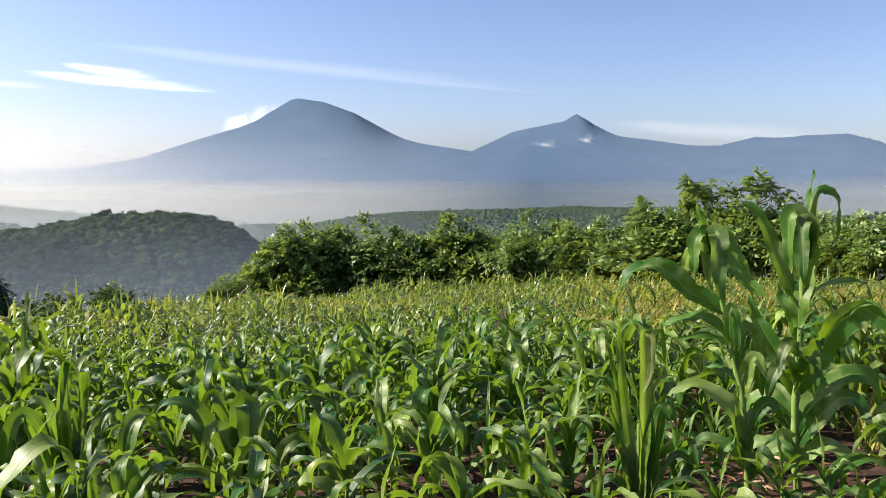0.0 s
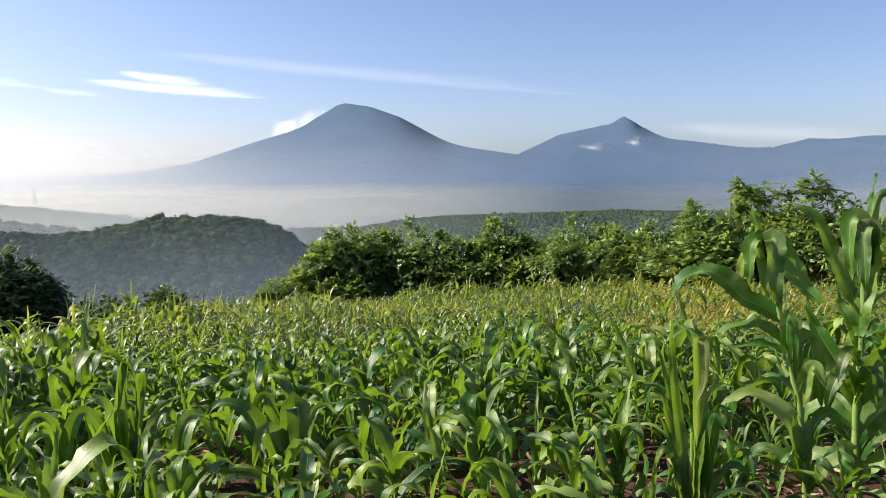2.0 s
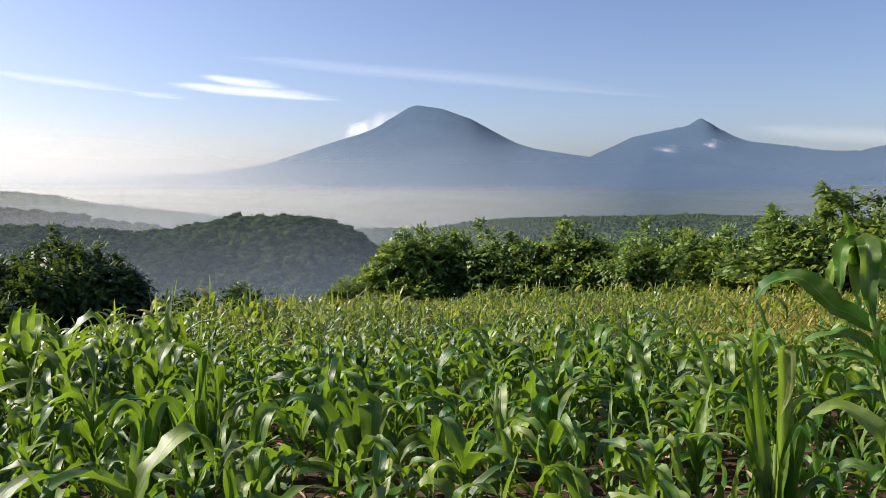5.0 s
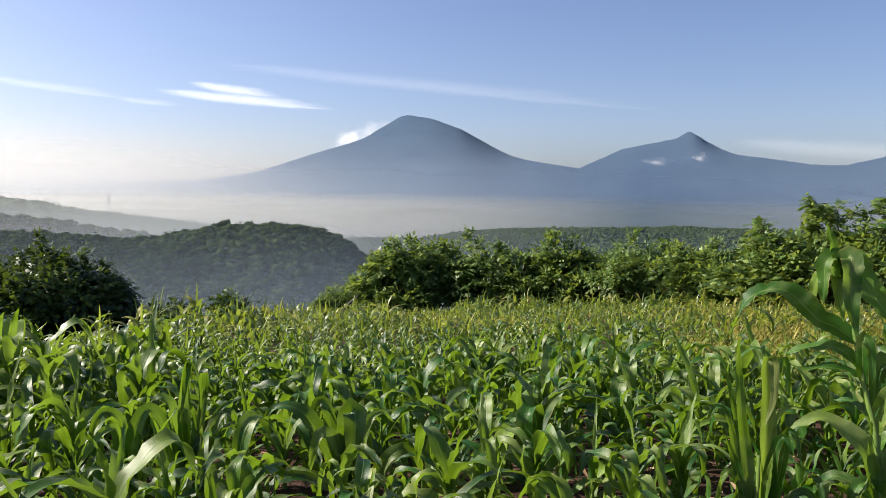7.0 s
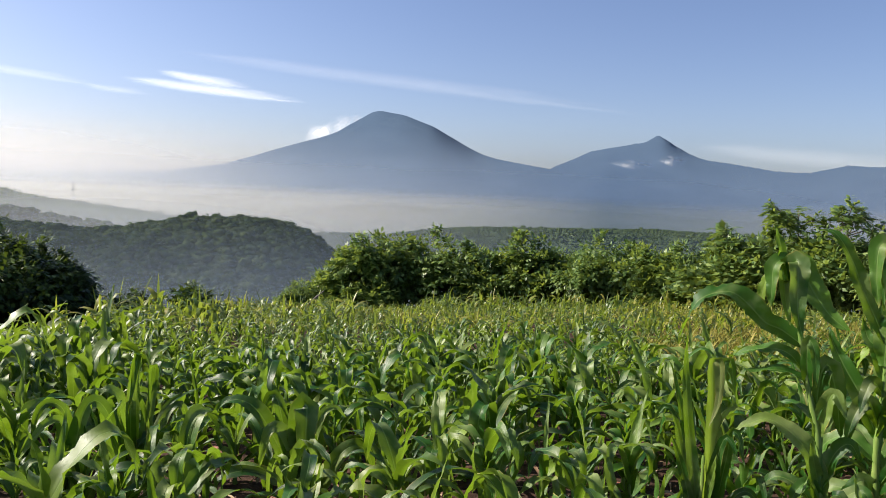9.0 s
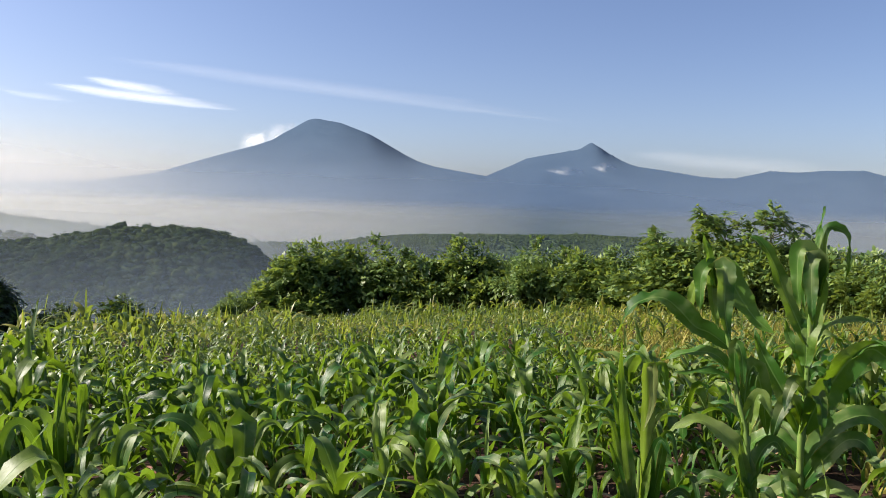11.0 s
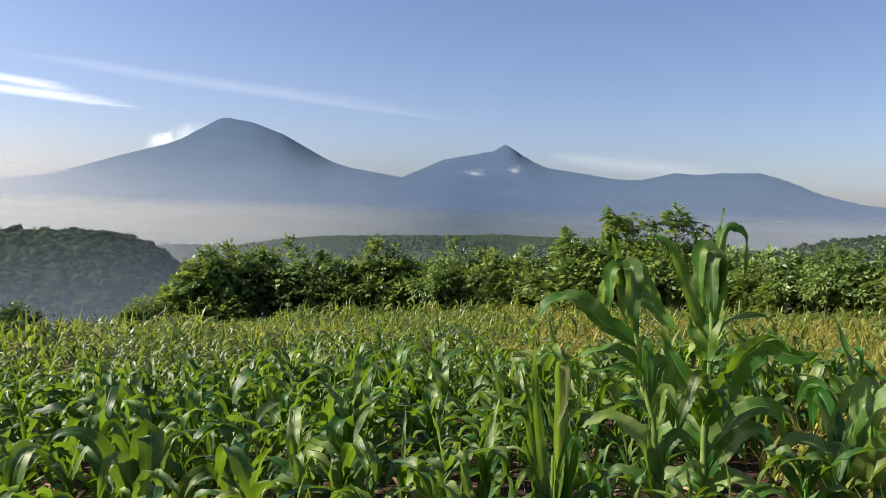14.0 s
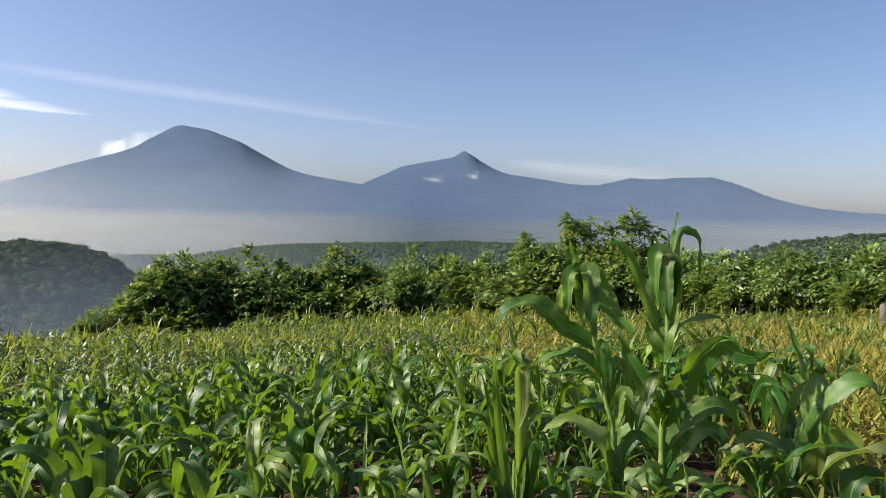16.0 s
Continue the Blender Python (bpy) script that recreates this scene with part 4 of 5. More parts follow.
    blade(p, [(0.01, 0.00, 0.05), (0.03, -0.02, 0.40), (0.05, -0.04, 0.59), (0.08, -0.06, 0.65), (0.12, -0.08, 0.58)], 0.074, 70, 70)
    blade(p, [(0.00, 0.00, 0.04), (0.01, -0.03, 0.35), (0.03, -0.07, 0.49), (0.04, -0.10, 0.59)], 0.057, 60, 60)
    blade(p, [(-0.01, 0.00, 0.05), (-0.08, 0.01, 0.38), (-0.13, 0.03, 0.63), (-0.18, 0.04, 0.72), (-0.23, 0.05, 0.65)], 0.067, 60, 40)
    blade(p, [(-0.01, 0.00, 0.05), (-0.06, -0.02, 0.34), (-0.13, -0.03, 0.46), (-0.17, -0.05, 0.37)], 0.064, 55, 50)
    blade(p, [(-0.00, 0.00, 0.05), (-0.06, -0.02, 0.34), (-0.11, -0.04, 0.52), (-0.15, -0.06, 0.63)], 0.057, 80, 80)
    blade(p, [(0.01, 0.00, 0.05), (0.08, 0.02, 0.29), (0.16, 0.03, 0.40), (0.24, 0.05, 0.33)], 0.064, 50, 45)
    blade(p, [(-0.01, 0.00, 0.05), (-0.06, -0.02, 0.21), (-0.13, -0.03, 0.28), (-0.21, -0.05, 0.20)], 0.060, 50, 45)
    blade(p, [(0.00, 0.00, 0.06), (0.05, -0.02, 0.35), (0.08, -0.03, 0.56), (0.09, -0.05, 0.67), (0.12, -0.06, 0.66), (0.15, -0.08, 0.54)], 0.060, 70, 80)
    p = start_plant("maize_plant", "broad-leaved green maize plant beside the dry grass", "maize plants in front", (3.18, 3.00), [(0.06, 0.00, -0.13), (0.06, 0.00, 0.05), (0.05, 0.00, 0.21), (0.05, 0.00, 0.36)], 0.018)
    blade(p, [(0.06, 0.00, -0.04), (-0.06, -0.02, 0.25), (-0.14, -0.03, 0.37), (-0.21, -0.05, 0.40), (-0.28, -0.07, 0.39), (-0.31, -0.08, 0.29), (-0.34, -0.10, 0.13)], 0.120, 55, 30)
    blade(p, [(0.07, 0.00, -0.00), (0.02, 0.00, 0.23), (-0.05, 0.00, 0.36), (-0.14, 0.00, 0.36), (-0.23, 0.00, 0.30)], 0.115, 70, 60)
    blade(p, [(0.05, 0.00, 0.05), (-0.04, 0.03, 0.30), (-0.09, 0.05, 0.47), (-0.05, 0.08, 0.65), (0.01, 0.10, 0.72)], 0.105, 65, 55)
    blade(p, [(0.06, 0.00, 0.06), (0.03, 0.01, 0.38), (0.03, 0.02, 0.59), (0.04, 0.03, 0.70), (0.07, 0.04, 0.74), (0.12, 0.05, 0.66)], 0.162, 85, 60)
    blade(p, [(0.06, 0.00, 0.15), (0.06, -0.01, 0.39), (0.09, -0.02, 0.61), (0.16, -0.03, 0.71), (0.24, -0.03, 0.76), (0.31, -0.04, 0.73), (0.36, -0.05, 0.59)], 0.141, 75, 25)
    blade(p, [(0.07, 0.00, -0.03), (0.09, -0.03, 0.22), (0.14, -0.05, 0.39), (0.20, -0.08, 0.46), (0.24, -0.10, 0.32)], 0.241, 85, 80)
    blade(p, [(0.06, 0.00, -0.04), (0.01, -0.05, 0.15), (-0.05, -0.10, 0.22), (-0.09, -0.15, 0.14)], 0.136, 65, 65)
    blade(p, [(0.07, 0.00, -0.03), (0.21, -0.02, 0.20), (0.33, -0.03, 0.25), (0.43, -0.05, 0.18)], 0.141, 55, 50)
    blade(p, [(0.06, 0.00, -0.04), (-0.11, 0.03, 0.17), (-0.26, 0.07, 0.19), (-0.34, 0.10, 0.02)], 0.120, 50, 50)
    blade(p, [(0.05, 0.00, 0.05), (-0.07, 0.06, 0.44), (-0.16, 0.12, 0.64), (-0.24, 0.19, 0.64), (-0.30, 0.25, 0.46)], 0.105, 70, 75)
    blade(p, [(0.04, 0.00, 0.05), (-0.09, 0.05, 0.47), (-0.17, 0.10, 0.63), (-0.20, 0.15, 0.58), (-0.20, 0.20, 0.37)], 0.110, 75, 80)
    blade(p, [(0.08, 0.00, -0.03), (0.11, -0.05, 0.14), (0.16, -0.10, 0.20), (0.19, -0.15, 0.11)], 0.115, 70, 70)
    p = start_plant("maize_plant", "green maize plant with one broad folded leaf hanging down", "maize plants in front", (-0.28, 4.20), [(0.01, 0.00, -0.09), (0.01, 0.00, 0.03), (0.00, 0.00, 0.17)], 0.017)
    blade(p, [(0.00, 0.03, -0.06), (-0.04, 0.01, 0.27), (-0.06, -0.02, 0.51), (-0.04, -0.04, 0.60), (-0.03, -0.07, 0.55), (-0.03, -0.10, 0.37), (-0.01, -0.12, 0.15)], 0.178, 82, 88)
    blade(p, [(-0.00, 0.00, -0.05), (-0.17, 0.02, 0.30), (-0.30, 0.04, 0.52), (-0.40, 0.06, 0.59), (-0.50, 0.08, 0.57), (-0.57, 0.10, 0.47)], 0.130, 60, 35)
    blade(p, [(-0.00, 0.00, -0.03), (-0.10, -0.01, 0.31), (-0.17, -0.03, 0.45), (-0.24, -0.04, 0.44), (-0.29, -0.05, 0.23)], 0.097, 50, 75)
    blade(p, [(0.01, 0.00, -0.07), (-0.02, -0.02, 0.14), (-0.17, -0.04, 0.16), (-0.34, -0.06, 0.22), (-0.47, -0.08, 0.20), (-0.57, -0.10, 0.08)], 0.130, 45, 25)
    blade(p, [(0.00, 0.00, -0.03), (-0.07, -0.03, 0.18), (-0.12, -0.05, 0.30), (-0.15, -0.08, 0.24), (-0.15, -0.10, 0.11)], 0.081, 75, 80)
    blade(p, [(0.01, 0.00, -0.03), (0.13, 0.00, 0.23), (0.22, 0.00, 0.33), (0.32, 0.00, 0.30), (0.38, 0.00, 0.12)], 0.108, 60, 60)
    blade(p, [(0.00, 0.00, -0.00), (-0.14, 0.03, 0.37), (-0.20, 0.06, 0.59), (-0.25, 0.09, 0.60), (-0.30, 0.12, 0.46)], 0.108, 75, 70)
    blade(p, [(-0.00, 0.00, -0.03), (0.01, 0.03, 0.30), (0.05, 0.05, 0.49), (0.13, 0.08, 0.54), (0.20, 0.10, 0.47)], 0.086, 60, 55)
    blade(p, [(0.01, 0.00, -0.05), (0.03, -0.02, 0.18), (0.05, -0.03, 0.35), (0.06, -0.05, 0.47)], 0.070, 75, 60)
    p = start_plant("maize_plant", "yellow-striped maize plant with upright leaf tips", "maize plants in front", (-1.33, 4.60), [(-0.04, 0.00, -0.14), (-0.04, 0.00, 0.05), (-0.04, 0.00, 0.27)], 0.017)
    blade(p, [(-0.05, 0.00, -0.06), (-0.05, 0.02, 0.37), (-0.04, 0.03, 0.65), (-0.02, 0.05, 0.84)], 0.056, 80, 60)
    blade(p, [(-0.04, 0.00, -0.06), (0.01, 0.00, 0.41), (0.08, 0.00, 0.71), (0.11, 0.00, 0.80)], 0.061, 80, 70)
    blade(p, [(-0.05, 0.00, -0.03), (-0.08, -0.02, 0.42), (-0.06, -0.03, 0.74), (-0.03, -0.05, 0.85), (-0.05, -0.06, 0.77), (-0.09, -0.08, 0.47)], 0.066, 70, 80)
    blade(p, [(-0.04, 0.00, -0.03), (0.03, -0.02, 0.45), (0.06, -0.03, 0.72), (0.04, -0.05, 0.76), (0.03, -0.06, 0.64), (0.02, -0.08, 0.47)], 0.056, 75, 80)
    blade(p, [(-0.05, 0.00, -0.03), (-0.12, 0.01, 0.49), (-0.19, 0.03, 0.61), (-0.25, 0.04, 0.60), (-0.31, 0.05, 0.64)], 0.098, 65, 40)
    blade(p, [(-0.05, 0.00, -0.06), (-0.21, -0.01, 0.47), (-0.25, -0.03, 0.56), (-0.30, -0.04, 0.55), (-0.36, -0.05, 0.47)], 0.112, 60, 40)
    blade(p, [(-0.05, 0.00, -0.10), (-0.16, -0.03, 0.29), (-0.22, -0.06, 0.56), (-0.19, -0.09, 0.50), (-0.12, -0.12, 0.28)], 0.126, 75, 85)
    blade(p, [(-0.03, 0.00, -0.10), (0.09, 0.01, 0.32), (0.16, 0.03, 0.47), (0.23, 0.04, 0.46), (0.26, 0.05, 0.18)], 0.066, 50, 60)
    blade(p, [(-0.03, 0.00, -0.10), (0.06, 0.03, 0.32), (0.14, 0.05, 0.48), (0.22, 0.08, 0.53), (0.33, 0.10, 0.57)], 0.070, 60, 30)
    blade(p, [(-0.04, 0.00, -0.10), (0.09, -0.02, 0.11), (0.19, -0.03, 0.16), (0.28, -0.05, 0.03)], 0.080, 50, 50)
    blade(p, [(-0.05, 0.00, -0.10), (-0.18, -0.02, 0.11), (-0.29, -0.03, 0.16), (-0.37, -0.05, 0.05)], 0.084, 50, 50)
    blade(p, [(-0.04, 0.00, -0.08), (-0.01, -0.02, 0.23), (-0.00, -0.03, 0.45), (-0.04, -0.05, 0.61)], 0.070, 80, 80)
    p = start_plant("maize_plant", "green maize plant with a narrow arching leaf", "maize plants in front", (-1.62, 4.05), [(0.07, 0.00, -0.17), (0.07, 0.00, 0.03), (0.07, 0.00, 0.19)], 0.016)
    blade(p, [(0.07, 0.00, -0.10), (0.06, 0.00, 0.29), (0.04, 0.00, 0.55), (-0.03, 0.00, 0.62), (-0.09, 0.00, 0.57), (-0.13, 0.00, 0.40)], 0.077, 45, 65)
    blade(p, [(0.07, 0.00, -0.07), (0.09, -0.01, 0.36), (0.13, -0.02, 0.56), (0.18, -0.03, 0.62), (0.24, -0.04, 0.56), (0.30, -0.05, 0.37)], 0.106, 60, 75)
    blade(p, [(0.06, 0.00, -0.07), (0.04, -0.02, 0.37), (0.02, -0.04, 0.52), (-0.04, -0.06, 0.53), (-0.10, -0.08, 0.47), (-0.22, -0.10, 0.29)], 0.068, 50, 35)
    blade(p, [(0.07, 0.00, -0.10), (0.12, -0.02, 0.16), (0.14, -0.03, 0.36), (0.13, -0.05, 0.49)], 0.073, 80, 75)
    blade(p, [(0.07, 0.00, -0.08), (0.02, -0.03, 0.21), (-0.07, -0.05, 0.33), (-0.15, -0.08, 0.34), (-0.19, -0.10, 0.27)], 0.106, 50, 35)
    blade(p, [(0.06, 0.00, -0.08), (-0.06, -0.03, 0.16), (-0.13, -0.05, 0.29), (-0.15, -0.08, 0.26), (-0.14, -0.10, 0.14)], 0.087, 65, 80)
    blade(p, [(0.08, 0.00, -0.08), (0.19, 0.00, 0.14), (0.27, 0.00, 0.20), (0.32, 0.00, 0.05)], 0.082, 55, 55)
    blade(p, [(0.07, 0.00, -0.08), (0.06, -0.03, 0.21), (0.05, -0.05, 0.33), (0.07, -0.08, 0.41)], 0.077, 80, 80)


make_standing_maize()
make_field()


def make_dry_grass():
    rnd = random.Random(21)
    s = Soup()
    for n in range(31000):
        x, y = (rnd.uniform(2.5, 16), rnd.uniform(4.0, 16)) if n < 26000 else (rnd.uniform(2.4, 8), rnd.uniform(1.9, 6.6))
        if not dry_patch(x, y):
            continue
        v, q, u = leaf_strip(rnd.uniform(0.25, 0.5), rnd.uniform(0.016, 0.036), rnd.uniform(60, 88), rnd.uniform(20, 110), 1.6, 0.3, 0.3, 0, 0, 4, 2)
        s.add(turned(v, rnd.uniform(0, 6.28), 1.0, (x, y, height_at(x, y) - 0.01)), q, u)
    tagged(new("dry_grass", s.mesh("dry_grass", DRY_GRASS)), "patch of yellow dry grass beside the maize", "grass", kind="stuff")


make_dry_grass()


def make_litter():
    rnd = random.Random(31)
    s = Soup()
    for _ in range(2600):
        r, az = rnd.uniform(1.8, 8), math.radians(rnd.uniform(-42, 60))
        x, y = r * math.sin(az), r * math.cos(az)
        v, q, u = leaf_strip(rnd.uniform(0.05, 0.22), rnd.uniform(0.012, 0.035), rnd.uniform(-5, 40), rnd.uniform(10, 90), 1.3, rnd.uniform(-2, 2), 0.5, 0, 0, 4, 3)
        s.add(turned(v, rnd.uniform(0, 6.28), 1.0, (x, y, height_at(x, y) + 0.012)), q, u)
    tagged(new("leaf_litter", s.mesh("leaf_litter", LITTER)), "dry brown leaf litter on the soil", "litter", kind="stuff")


make_litter()

# ---------- shrubs and trees ----------


def rotate_to(v, d):
    """Turns vertices whose long axis is +x so that it points along d."""
    q = Vector((1, 0, 0)).rotation_difference(Vector(d)).to_matrix()
    return v @ np.array(q).T


def leaf_quads(length, width):
    """A bent pointed leaf along +x."""
    xs = [0, 0.45, 1.0]
    ws = [0.14, 1.0, 0.08]
    v = []
    for x, w in zip(xs, ws):
        z = -0.22 * length * x * x
        for side in (-1, 1):
            v.append((x * length, side * w * width / 2, z))
    return np.array(v), grid_quads(3, 2)


def shrub_parts(seed, height, radius, sprays, leaf, low=0.02):
    """Limbs and twigs with leaf sprays that make an uneven crown. Returns the wood and the leaves."""
    rnd = random.Random(seed)
    wood, crown = Soup(), Soup()
    lv, lq = leaf_quads(leaf, leaf * 0.60)
    limbs = []
    for k in range(7):
        a = 2 * math.pi * k / 7 + rnd.uniform(-0.4, 0.4)
        out = radius * rnd.uniform(0.35, 0.8)
        h = height * rnd.uniform(0.4, 0.7)
        pts = []
        for t in np.linspace(0, 1, 6):
            pts.append((out * t ** 1.3 * math.cos(a) + rnd.uniform(-0.06, 0.06), out * t ** 1.3 * math.sin(a) + rnd.uniform(-0.06, 0.06), h * t))
        v, q = tube(pts, [0.06 * (1 - 0.75 * t) * height / 3 for t in np.linspace(0, 1, 6)], 6)
        wood.add(v, q)
        limbs.append(pts)
    lobes = [(rnd.uniform(0, 6.28), rnd.uniform(0.1, 1.0), rnd.uniform(0.18, 1.0) ** 0.7, rnd.uniform(0.12, 0.34)) for _ in range(22)]
    shoots = [(*lobes[rnd.randrange(len(lobes))], rnd.uniform(-0.4, 0.4), rnd.uniform(-0.4, 0.4), rnd.uniform(0.12, 0.32) * radius) for _ in range(9)]
    for k in range(sprays):
        a, rr, hh, size = lobes[rnd.randrange(len(lobes))]
        th, ph = rnd.uniform(0, 6.28), math.acos(rnd.uniform(-0.55, 1))
        sh = rnd.uniform(0.35, 0.75) if rnd.random() < 0.14 else rnd.uniform(0.86, 1.10)
        along = 0.0
        if rnd.random() < 0.035:
            # long leafy shoots that rise out of the crown
            a, rr, hh, size, sx, sy, sl = shoots[rnd.randrange(len(shoots))]
            along, ph = rnd.uniform(0, 1) * sl, 0.0
        c = np.array([rr * radius * math.cos(a), rr * radius * math.sin(a), height * (low + (0.86 - low) * hh * (1 - 0.35 * rr * rr))])
        d = np.array([math.sin(ph) * math.cos(th), math.sin(ph) * math.sin(th), math.cos(ph)])
        p = c + d * size * radius * sh * np.array([1, 1, 0.8])
        if along:
            p = c + np.array([sx * along, sy * along, size * radius * 0.8 + along * 0.8])
        if p[2] < 0.05:
            continue
        # the spray: a twig with leaves in pairs, arching outward
        tip = d * 0.7 + np.array([rnd.uniform(-0.5, 0.5), rnd.uniform(-0.5, 0.5), rnd.uniform(-0.3, 0.4)])
        tip /= np.linalg.norm(tip)
        side = np.cross(tip, (0, 0, 1.0))
        side /= np.linalg.norm(side) + 1e-6
        up = np.cross(side, tip)
        span = leaf * rnd.uniform(1.6, 2.6)
        n = rnd.randint(5, 8)
        for i in range(n):
            t = (i + 1) / n
            q0 = p + tip * span * t - np.array([0, 0, 0.25 * span * t * t])
            sgn = 1 if i % 2 else -1
            dirv = tip * rnd.uniform(0.3, 0.8) + side * sgn * rnd.uniform(0.5, 0.9) + up * rnd.uniform(-0.3, 0.2) + np.array([0, 0, -0.45])
            if i == n - 1:
                dirv = tip
            v = rotate_to(lv * rnd.uniform(0.7, 1.15), dirv) + q0
            crown.add(v, lq)
    return wood, crown


def make_shrub(name, label, category, seed, height, radius, sprays, leaf, material, group="", low=0.02):
    root = new(name)
    wood, crown = shrub_parts(seed, height, radius, sprays, leaf, low=low)
    part("trunk", wood.mesh("trunk", BARK, smooth=True), root, "grey-brown branching stems")
    part("crown", crown.mesh("crown", material), root, "uneven leafy crown")
    return tagged(root, label, category, group)


def polar(az, r):
    a = math.radians(az)
    return r * math.sin(a), r * math.cos(a)


def place(ob, az, r, scale=1.0, yaw=0.0, sink=0.05):
    x, y = polar(az, r)
    ob.matrix_world = Matrix.Translation((x, y, height_at(x, y) - sink)) @ Matrix.Rotation(yaw, 4, 'Z') @ Matrix.Scale(scale, 4)


def make_shrub_row():
    rnd = random.Random(5)
    lab = "dense green shrub at the edge of the maize field"
    kinds = [make_shrub("shrub", lab, "shrub", 40 + k, 3.0, 2.2, 1700, 0.23, SHRUB, "shrubs along the field") for k in range(4)]
    # azimuth, distance, elevation of the top
    rows = [(-5.8, 32.0, -7.8), (-3.4, 33.0, -6.6), (-0.4, 33.5, -4.3), (2.2, 34.0, -3.6), (5.4, 34.0, -3.7), (8.6, 34.0, -4.5), (11.6, 33.5, -3.9), (14.6, 33.0, -4.2), (17.6, 32.0, -3.5), (20.8, 31.5, -3.7), (23.8, 31.0, -3.7), (26.6, 30.0, -2.5), (29.6, 29.5, -2.7),
            (32.6, 29.0, -1.9), (35.6, 28.5, -2.3), (38.6, 27.0, -2.5), (41.6, 26.0, -3.3), (44.4, 24.5, -2.3), (47.4, 23.5, -2.2), (50.6, 22.5, -1.6), (54.0, 22.0, -1.5)]
    for i, (az, r, el) in enumerate(rows):
        x, y = polar(az, r)
        h = 1.5 + r * math.tan(math.radians(el)) - height_at(x, y)
        s = max(0.35, h / 2.95)
        m = Matrix.Translation((x, y, height_at(x, y) - 0.05)) @ Matrix.Rotation(rnd.uniform(0, 6.28), 4, 'Z')
        if i < 4:
            ob = kinds[i]
        else:
            ob = copy_thing(kinds[i % 4], m)
        ob.matrix_world = m
        ob.scale = (s * rnd.uniform(0.95, 1.2), s * rnd.uniform(0.95, 1.2), s)


make_shrub_row()


def make_sapling(name, label, az, r, top_el, seed, spread, bare=0.55):
    """A slender young tree with bunches of compound leaves at its branch ends."""
    rnd = random.Random(seed)
    x, y = polar(az, r)
    h = 1.5 + r * math.tan(math.radians(top_el)) - height_at(x, y)
    root = new(name)
    wood, crown = Soup(), Soup()
    lv, lq = leaf_quads(0.26, 0.13)
    ends = []
    trunk = [(0.1 * math.sin(t * 3), 0, h * t * 0.94) for t in np.linspace(0, 1, 8)]
    wood.add(*tube(trunk, [0.07 * (1 - 0.8 * t) for t in np.linspace(0, 1, 8)], 6))
    ends.append((np.array(trunk[-1]), np.array([0, 0, 1.0])))
    for k in range(12):
        t = rnd.uniform(bare, 0.99)
        a = rnd.uniform(0, 6.28)
        p = np.array([0.1 * math.sin(t * 3), 0, h * t * 0.94])
        d = np.array([math.cos(a), math.sin(a), rnd.uniform(0.1, 0.9)]) * spread * rnd.uniform(0.35, 0.95) * (1.45 - 0.75 * t)
        wood.add(*tube([p, p + d * 0.6, p + d + np.array([0, 0, 0.1])], [0.025, 0.018, 0.01], 5))
        ends.append((p + d, d / np.linalg.norm(d)))
    for p, d in ends:
        for _ in range(6):
            e = d * 0.4 + np.array([rnd.gauss(0, 0.6), rnd.gauss(0, 0.6), rnd.uniform(-0.5, 0.7)])
            e /= np.linalg.norm(e)
            side = np.cross(e, (0, 0, 1.0))
            side /= np.linalg.norm(side)
            span = rnd.uniform(0.36, 0.66)
            for i in range(7):
                t = (i + 1) / 7
                q0 = p + e * span * t - np.array([0, 0, 0.35 * span * t * t])
                for sg in (-1, 1):
                    crown.add(rotate_to(lv * rnd.uniform(0.6, 1.0), e * 0.6 + side * sg + np.array([0, 0, rnd.uniform(-0.4, 0.1)])) + q0, lq)
    part("trunk", wood.mesh("trunk", BARK, smooth=True), root, "thin grey trunk")
    part("crown", crown.mesh("crown", SHRUB), root, "bunches of feathered leaves")
    tagged(root, label, "tree")
    root.matrix_world = Matrix.Translation((x, y, height_at(x, y) - 0.05))


SAPLING = "slender young tree with feathered leaves rising above the shrubs"
make_sapling("sapling", SAPLING, 34.0, 29.0, 0.35, 61, 1.2, 0.70)
make_sapling("sapling", SAPLING, 31.0, 29.5, -0.45, 62, 1.2, 0.90)
make_sapling("sapling", SAPLING, 26.0, 29.5, -1.7, 63, 0.7)
make_sapling("sapling", SAPLING, 11.5, 33.0, -2.8, 64, 0.7)


def make_dark_tree():
    lab = "dark dense broadleaf tree at the brink of the field"
    for az, r, top, rad, seed in ((-26.8, 24.0, -3.3, 2.9, 71), (-22.8, 24.5, -4.5, 2.1, 72), (-32.5, 22.0, -2.9, 3.0, 73)):
        x, y = polar(az, r)
        h = 1.5 + r * math.tan(math.radians(top)) - height_at(x, y)
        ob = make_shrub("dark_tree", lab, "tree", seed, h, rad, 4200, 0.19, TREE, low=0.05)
        place(ob, az, r, 1.0, 0.3)
    for az, r, h, w, seed in ((-13.2, 24.0, 1.2, 0.7, 75), (-17.2, 23.0, 0.75, 0.6, 76)):
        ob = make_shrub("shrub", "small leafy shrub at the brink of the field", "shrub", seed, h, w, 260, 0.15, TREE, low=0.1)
        place(ob, az, r, 1.0)


make_dark_tree()

# ---------- woods on the hills ----------


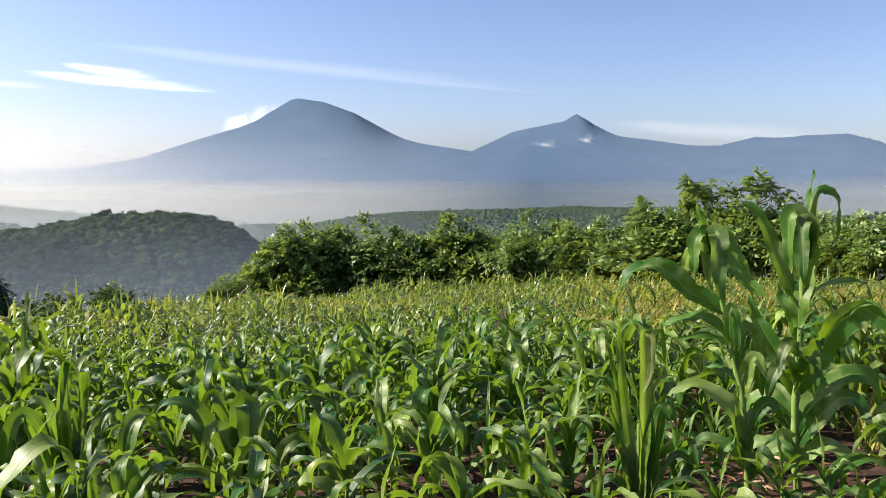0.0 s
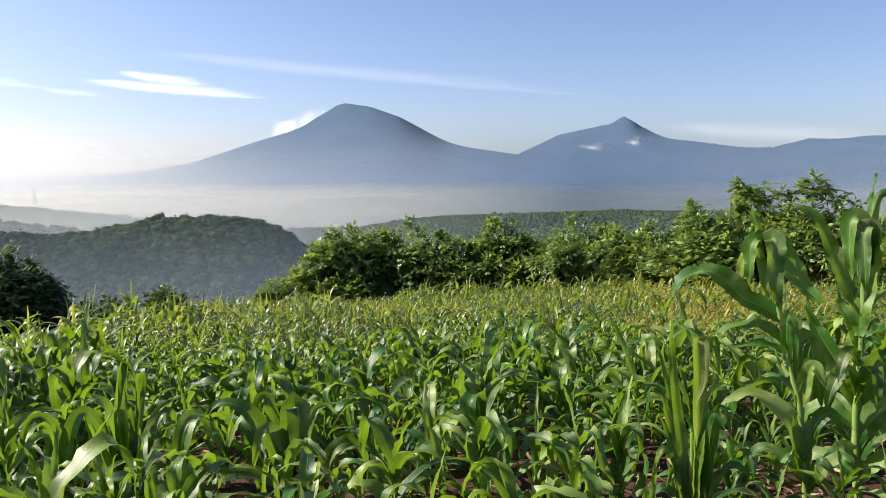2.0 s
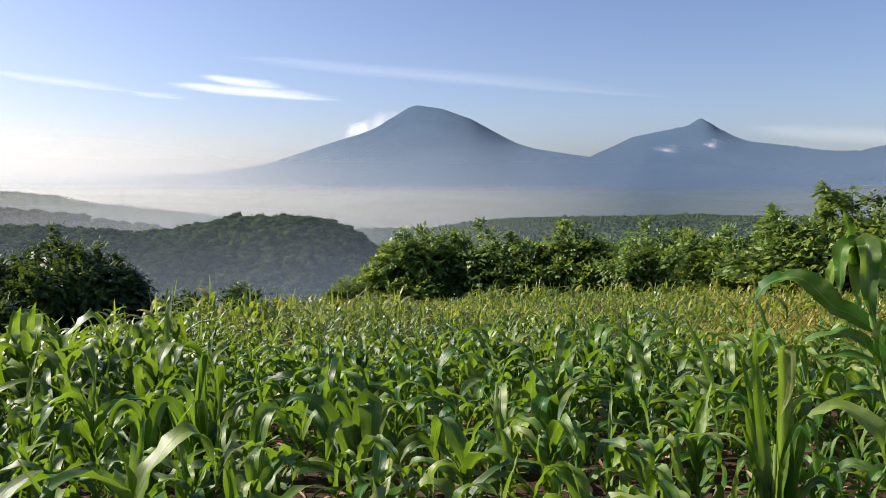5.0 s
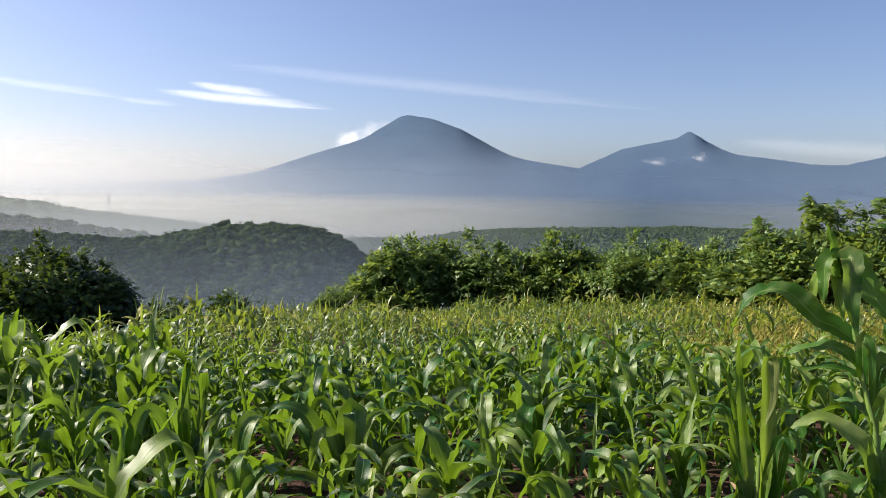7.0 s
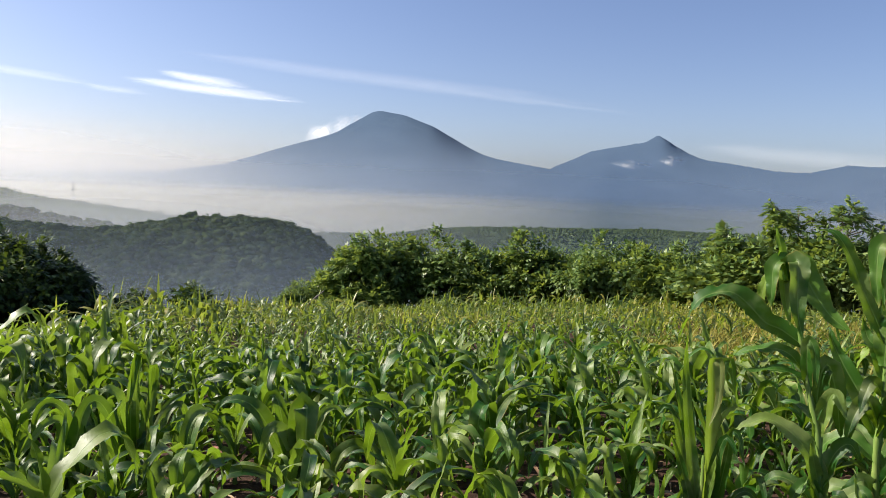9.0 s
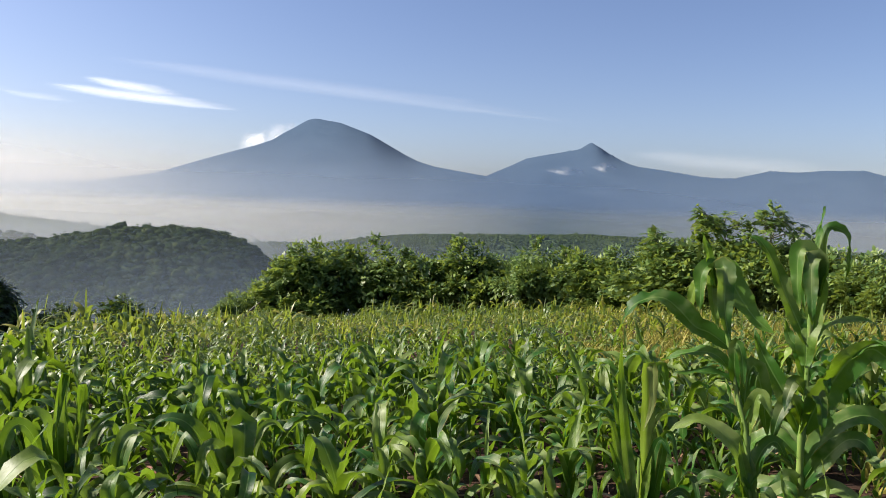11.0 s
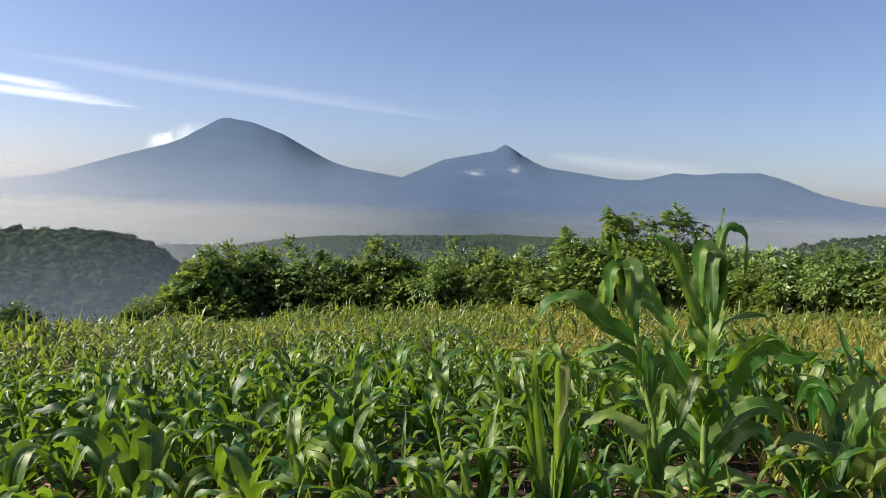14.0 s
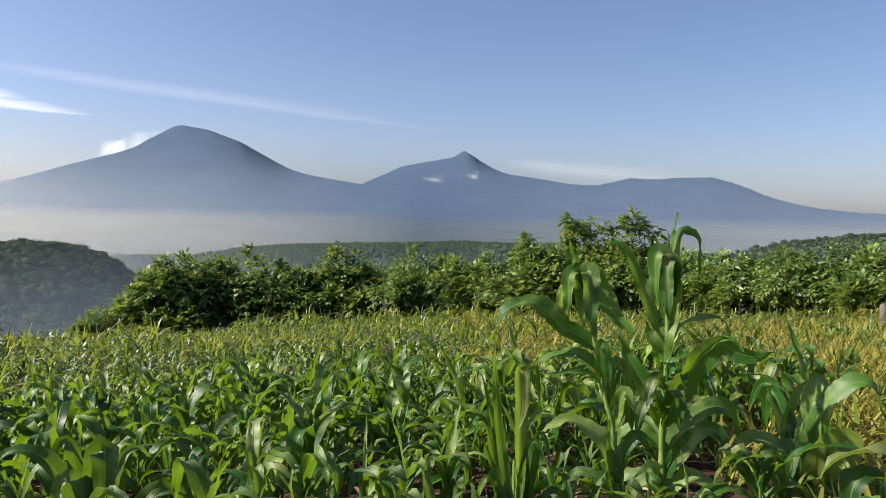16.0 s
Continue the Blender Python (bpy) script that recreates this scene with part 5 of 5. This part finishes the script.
def tree_blob(seed, cards, lumps, rows=5, cols=7):
    """A far tree: a crown of uneven lumps with loose leaf clumps round them."""
    rnd = np.random.RandomState(seed)
    lobes = rnd.normal(0, 0.26, (lumps, 3)) * (1, 1, 0.55) + (0, 0, 0.55)
    v, q = [], []
    for c in lobes[:lumps]:
        r = rnd.uniform(0.26, 0.40)
        n = len(v)
        for i in range(rows):
            th = math.pi * (0.03 + 0.72 * i / (rows - 1))
            top = 0.86 if i == 0 else 1.0
            for j in range(cols):
                ph = 2 * math.pi * j / cols
                d = np.array([math.sin(th) * math.cos(ph), math.sin(th) * math.sin(ph), math.cos(th)])
                v.append(c + d * r * (top if i == 0 else rnd.uniform(0.78, 1.16)) * (1, 1, 0.8))
        for i in range(rows - 1):
            for j in range(cols):
                q.append((n + i * cols + j, n + (i + 1) * cols + j, n + (i + 1) * cols + (j + 1) % cols, n + i * cols + (j + 1) % cols))
    for k in range(cards):
        c = lobes[rnd.randint(len(lobes))]
        d = rnd.normal(0, 1, 3)
        d[2] = abs(d[2]) * 0.9 - 0.25
        d /= np.linalg.norm(d)
        p = c + d * rnd.uniform(0.30, 0.42)
        a = np.cross(d + rnd.normal(0, 0.2, 3), rnd.normal(0, 1, 3))
        a /= np.linalg.norm(a)
        b = np.cross(d + rnd.normal(0, 0.15, 3), a)
        b /= np.linalg.norm(b)
        s = rnd.uniform(0.035, 0.075)
        n = len(v)
        v += [p - a * s - b * s * 0.6, p + a * s - b * s, p + a * s * 0.8 + b * s, p - a * s + b * s * 0.8]
        q.append((n, n + 1, n + 2, n + 3))
    return np.array(v), np.array(q)


def make_woods(name, label, az0, az1, r0, r1, count, size, cards, lumps, seed, material=FOREST):
    rnd = np.random.RandomState(seed)
    blobs = [tree_blob(seed * 10 + k, cards, lumps, *((5, 7) if cards else (4, 6))) for k in range(6)]
    s = Soup()
    az = np.radians(rnd.uniform(az0, az1, count))
    r = np.sqrt(rnd.uniform(r0 ** 2, r1 ** 2, count))
    x, y = r * np.sin(az), r * np.cos(az)
    z = land_height(x, y)
    for i in range(count):
        v, q = blobs[rnd.randint(6)]
        h = size * rnd.uniform(0.55, 1.15) * (rnd.uniform(1.25, 1.55) if rnd.rand() < 0.08 else 1.0)
        s.add(turned(v * (1.15, 1.15, rnd.uniform(0.75, 1.05)), rnd.uniform(0, 6.28), h, (x[i], y[i], z[i] - 0.3 * h)), q)
    tagged(new(name, s.mesh(name, material, smooth=True)), label, "woods", kind="stuff")


make_woods("hill_woods", "dense green woods covering the near hill", -38, 1, 190, 455, 7000, 5.6, 26, 3, 1, HILL_FOREST)
make_woods("spur_woods", "hazy woods on the spur behind the hill", -42, -6, 610, 750, 1300, 9.0, 14, 3, 2, HILL_FOREST)
make_woods("ridge_woods", "hazy green woods on the middle ridge", -12, 42, 860, 1185, 19000, 5.4, 0, 1, 3, LIT_FOREST)
make_woods("right_woods", "green woods on the hill beyond the shrubs", 36, 58, 470, 650, 2600, 5.0, 8, 1, 4, SHADED_FOREST)
make_woods("far_woods", "pale woods on the far spur", -45, -8, 1130, 1355, 2600, 6.0, 0, 1, 5, LIT_FOREST)



def make_post():
    x, y = polar(50.8, 16.4)
    root = new("fence_post")
    v, q = tube([(0, 0, -0.1), (0.01, 0, 0.30), (0.0, 0.01, 0.60), (0, 0.01, 0.63)], [0.07, 0.068, 0.065, 0.02], 9)
    part("post", quad_mesh("post", v, q, POSTWOOD, smooth=True), root)
    tagged(root, "short grey weathered wooden post at the field edge", "post")
    root.matrix_world = Matrix.Translation((x, y, height_at(x, y)))


make_post()


def make_dead_branch():
    x, y = polar(-4.6, 30.2)
    root = new("dead_branch")
    v, q = tube([(-0.42, 0, -0.15), (-0.12, 0.03, 0.28), (0.2, 0.0, 0.62), (0.5, -0.04, 0.88)], [0.05, 0.045, 0.04, 0.02], 7)
    part("branch", quad_mesh("branch", v, q, POSTWOOD, smooth=True), root)
    tagged(root, "pale dead branch leaning in the shrubs", "branch")
    root.matrix_world = Matrix.Translation((x, y, height_at(x, y)))


make_dead_branch()


def make_mast():
    """A lattice mast on the far spur."""
    x, y = polar(-21.4, 1312)
    z = height_at(x, y)
    root = new("lattice_mast")
    h, w = 31.0, 2.5
    for sx, sy in ((-1, -1), (1, -1), (1, 1), (-1, 1)):
        v, q = tube([(sx * w, sy * w, 0), (sx * w * 0.45, sy * w * 0.45, h * 0.5), (sx * 0.3, sy * 0.3, h)], [0.22, 0.18, 0.14], 5)
        part("leg", quad_mesh("leg", v, q, STEEL, smooth=True), root)
    for k in (0.62, 0.76, 0.9):
        v, q = tube([(-6.0 * (1.25 - k), 0, h * k), (6.0 * (1.25 - k), 0, h * k)], [0.25, 0.25], 5)
        part("crossarm", quad_mesh("crossarm", v, q, STEEL, smooth=True), root)
    tagged(root, "hazy grey steel lattice mast on the far spur", "mast")
    root.matrix_world = Matrix.Translation((x, y, z))


STEEL = wood_material("galvanised_steel", (0.22, 0.22, 0.23), (0.34, 0.34, 0.35))
make_mast()
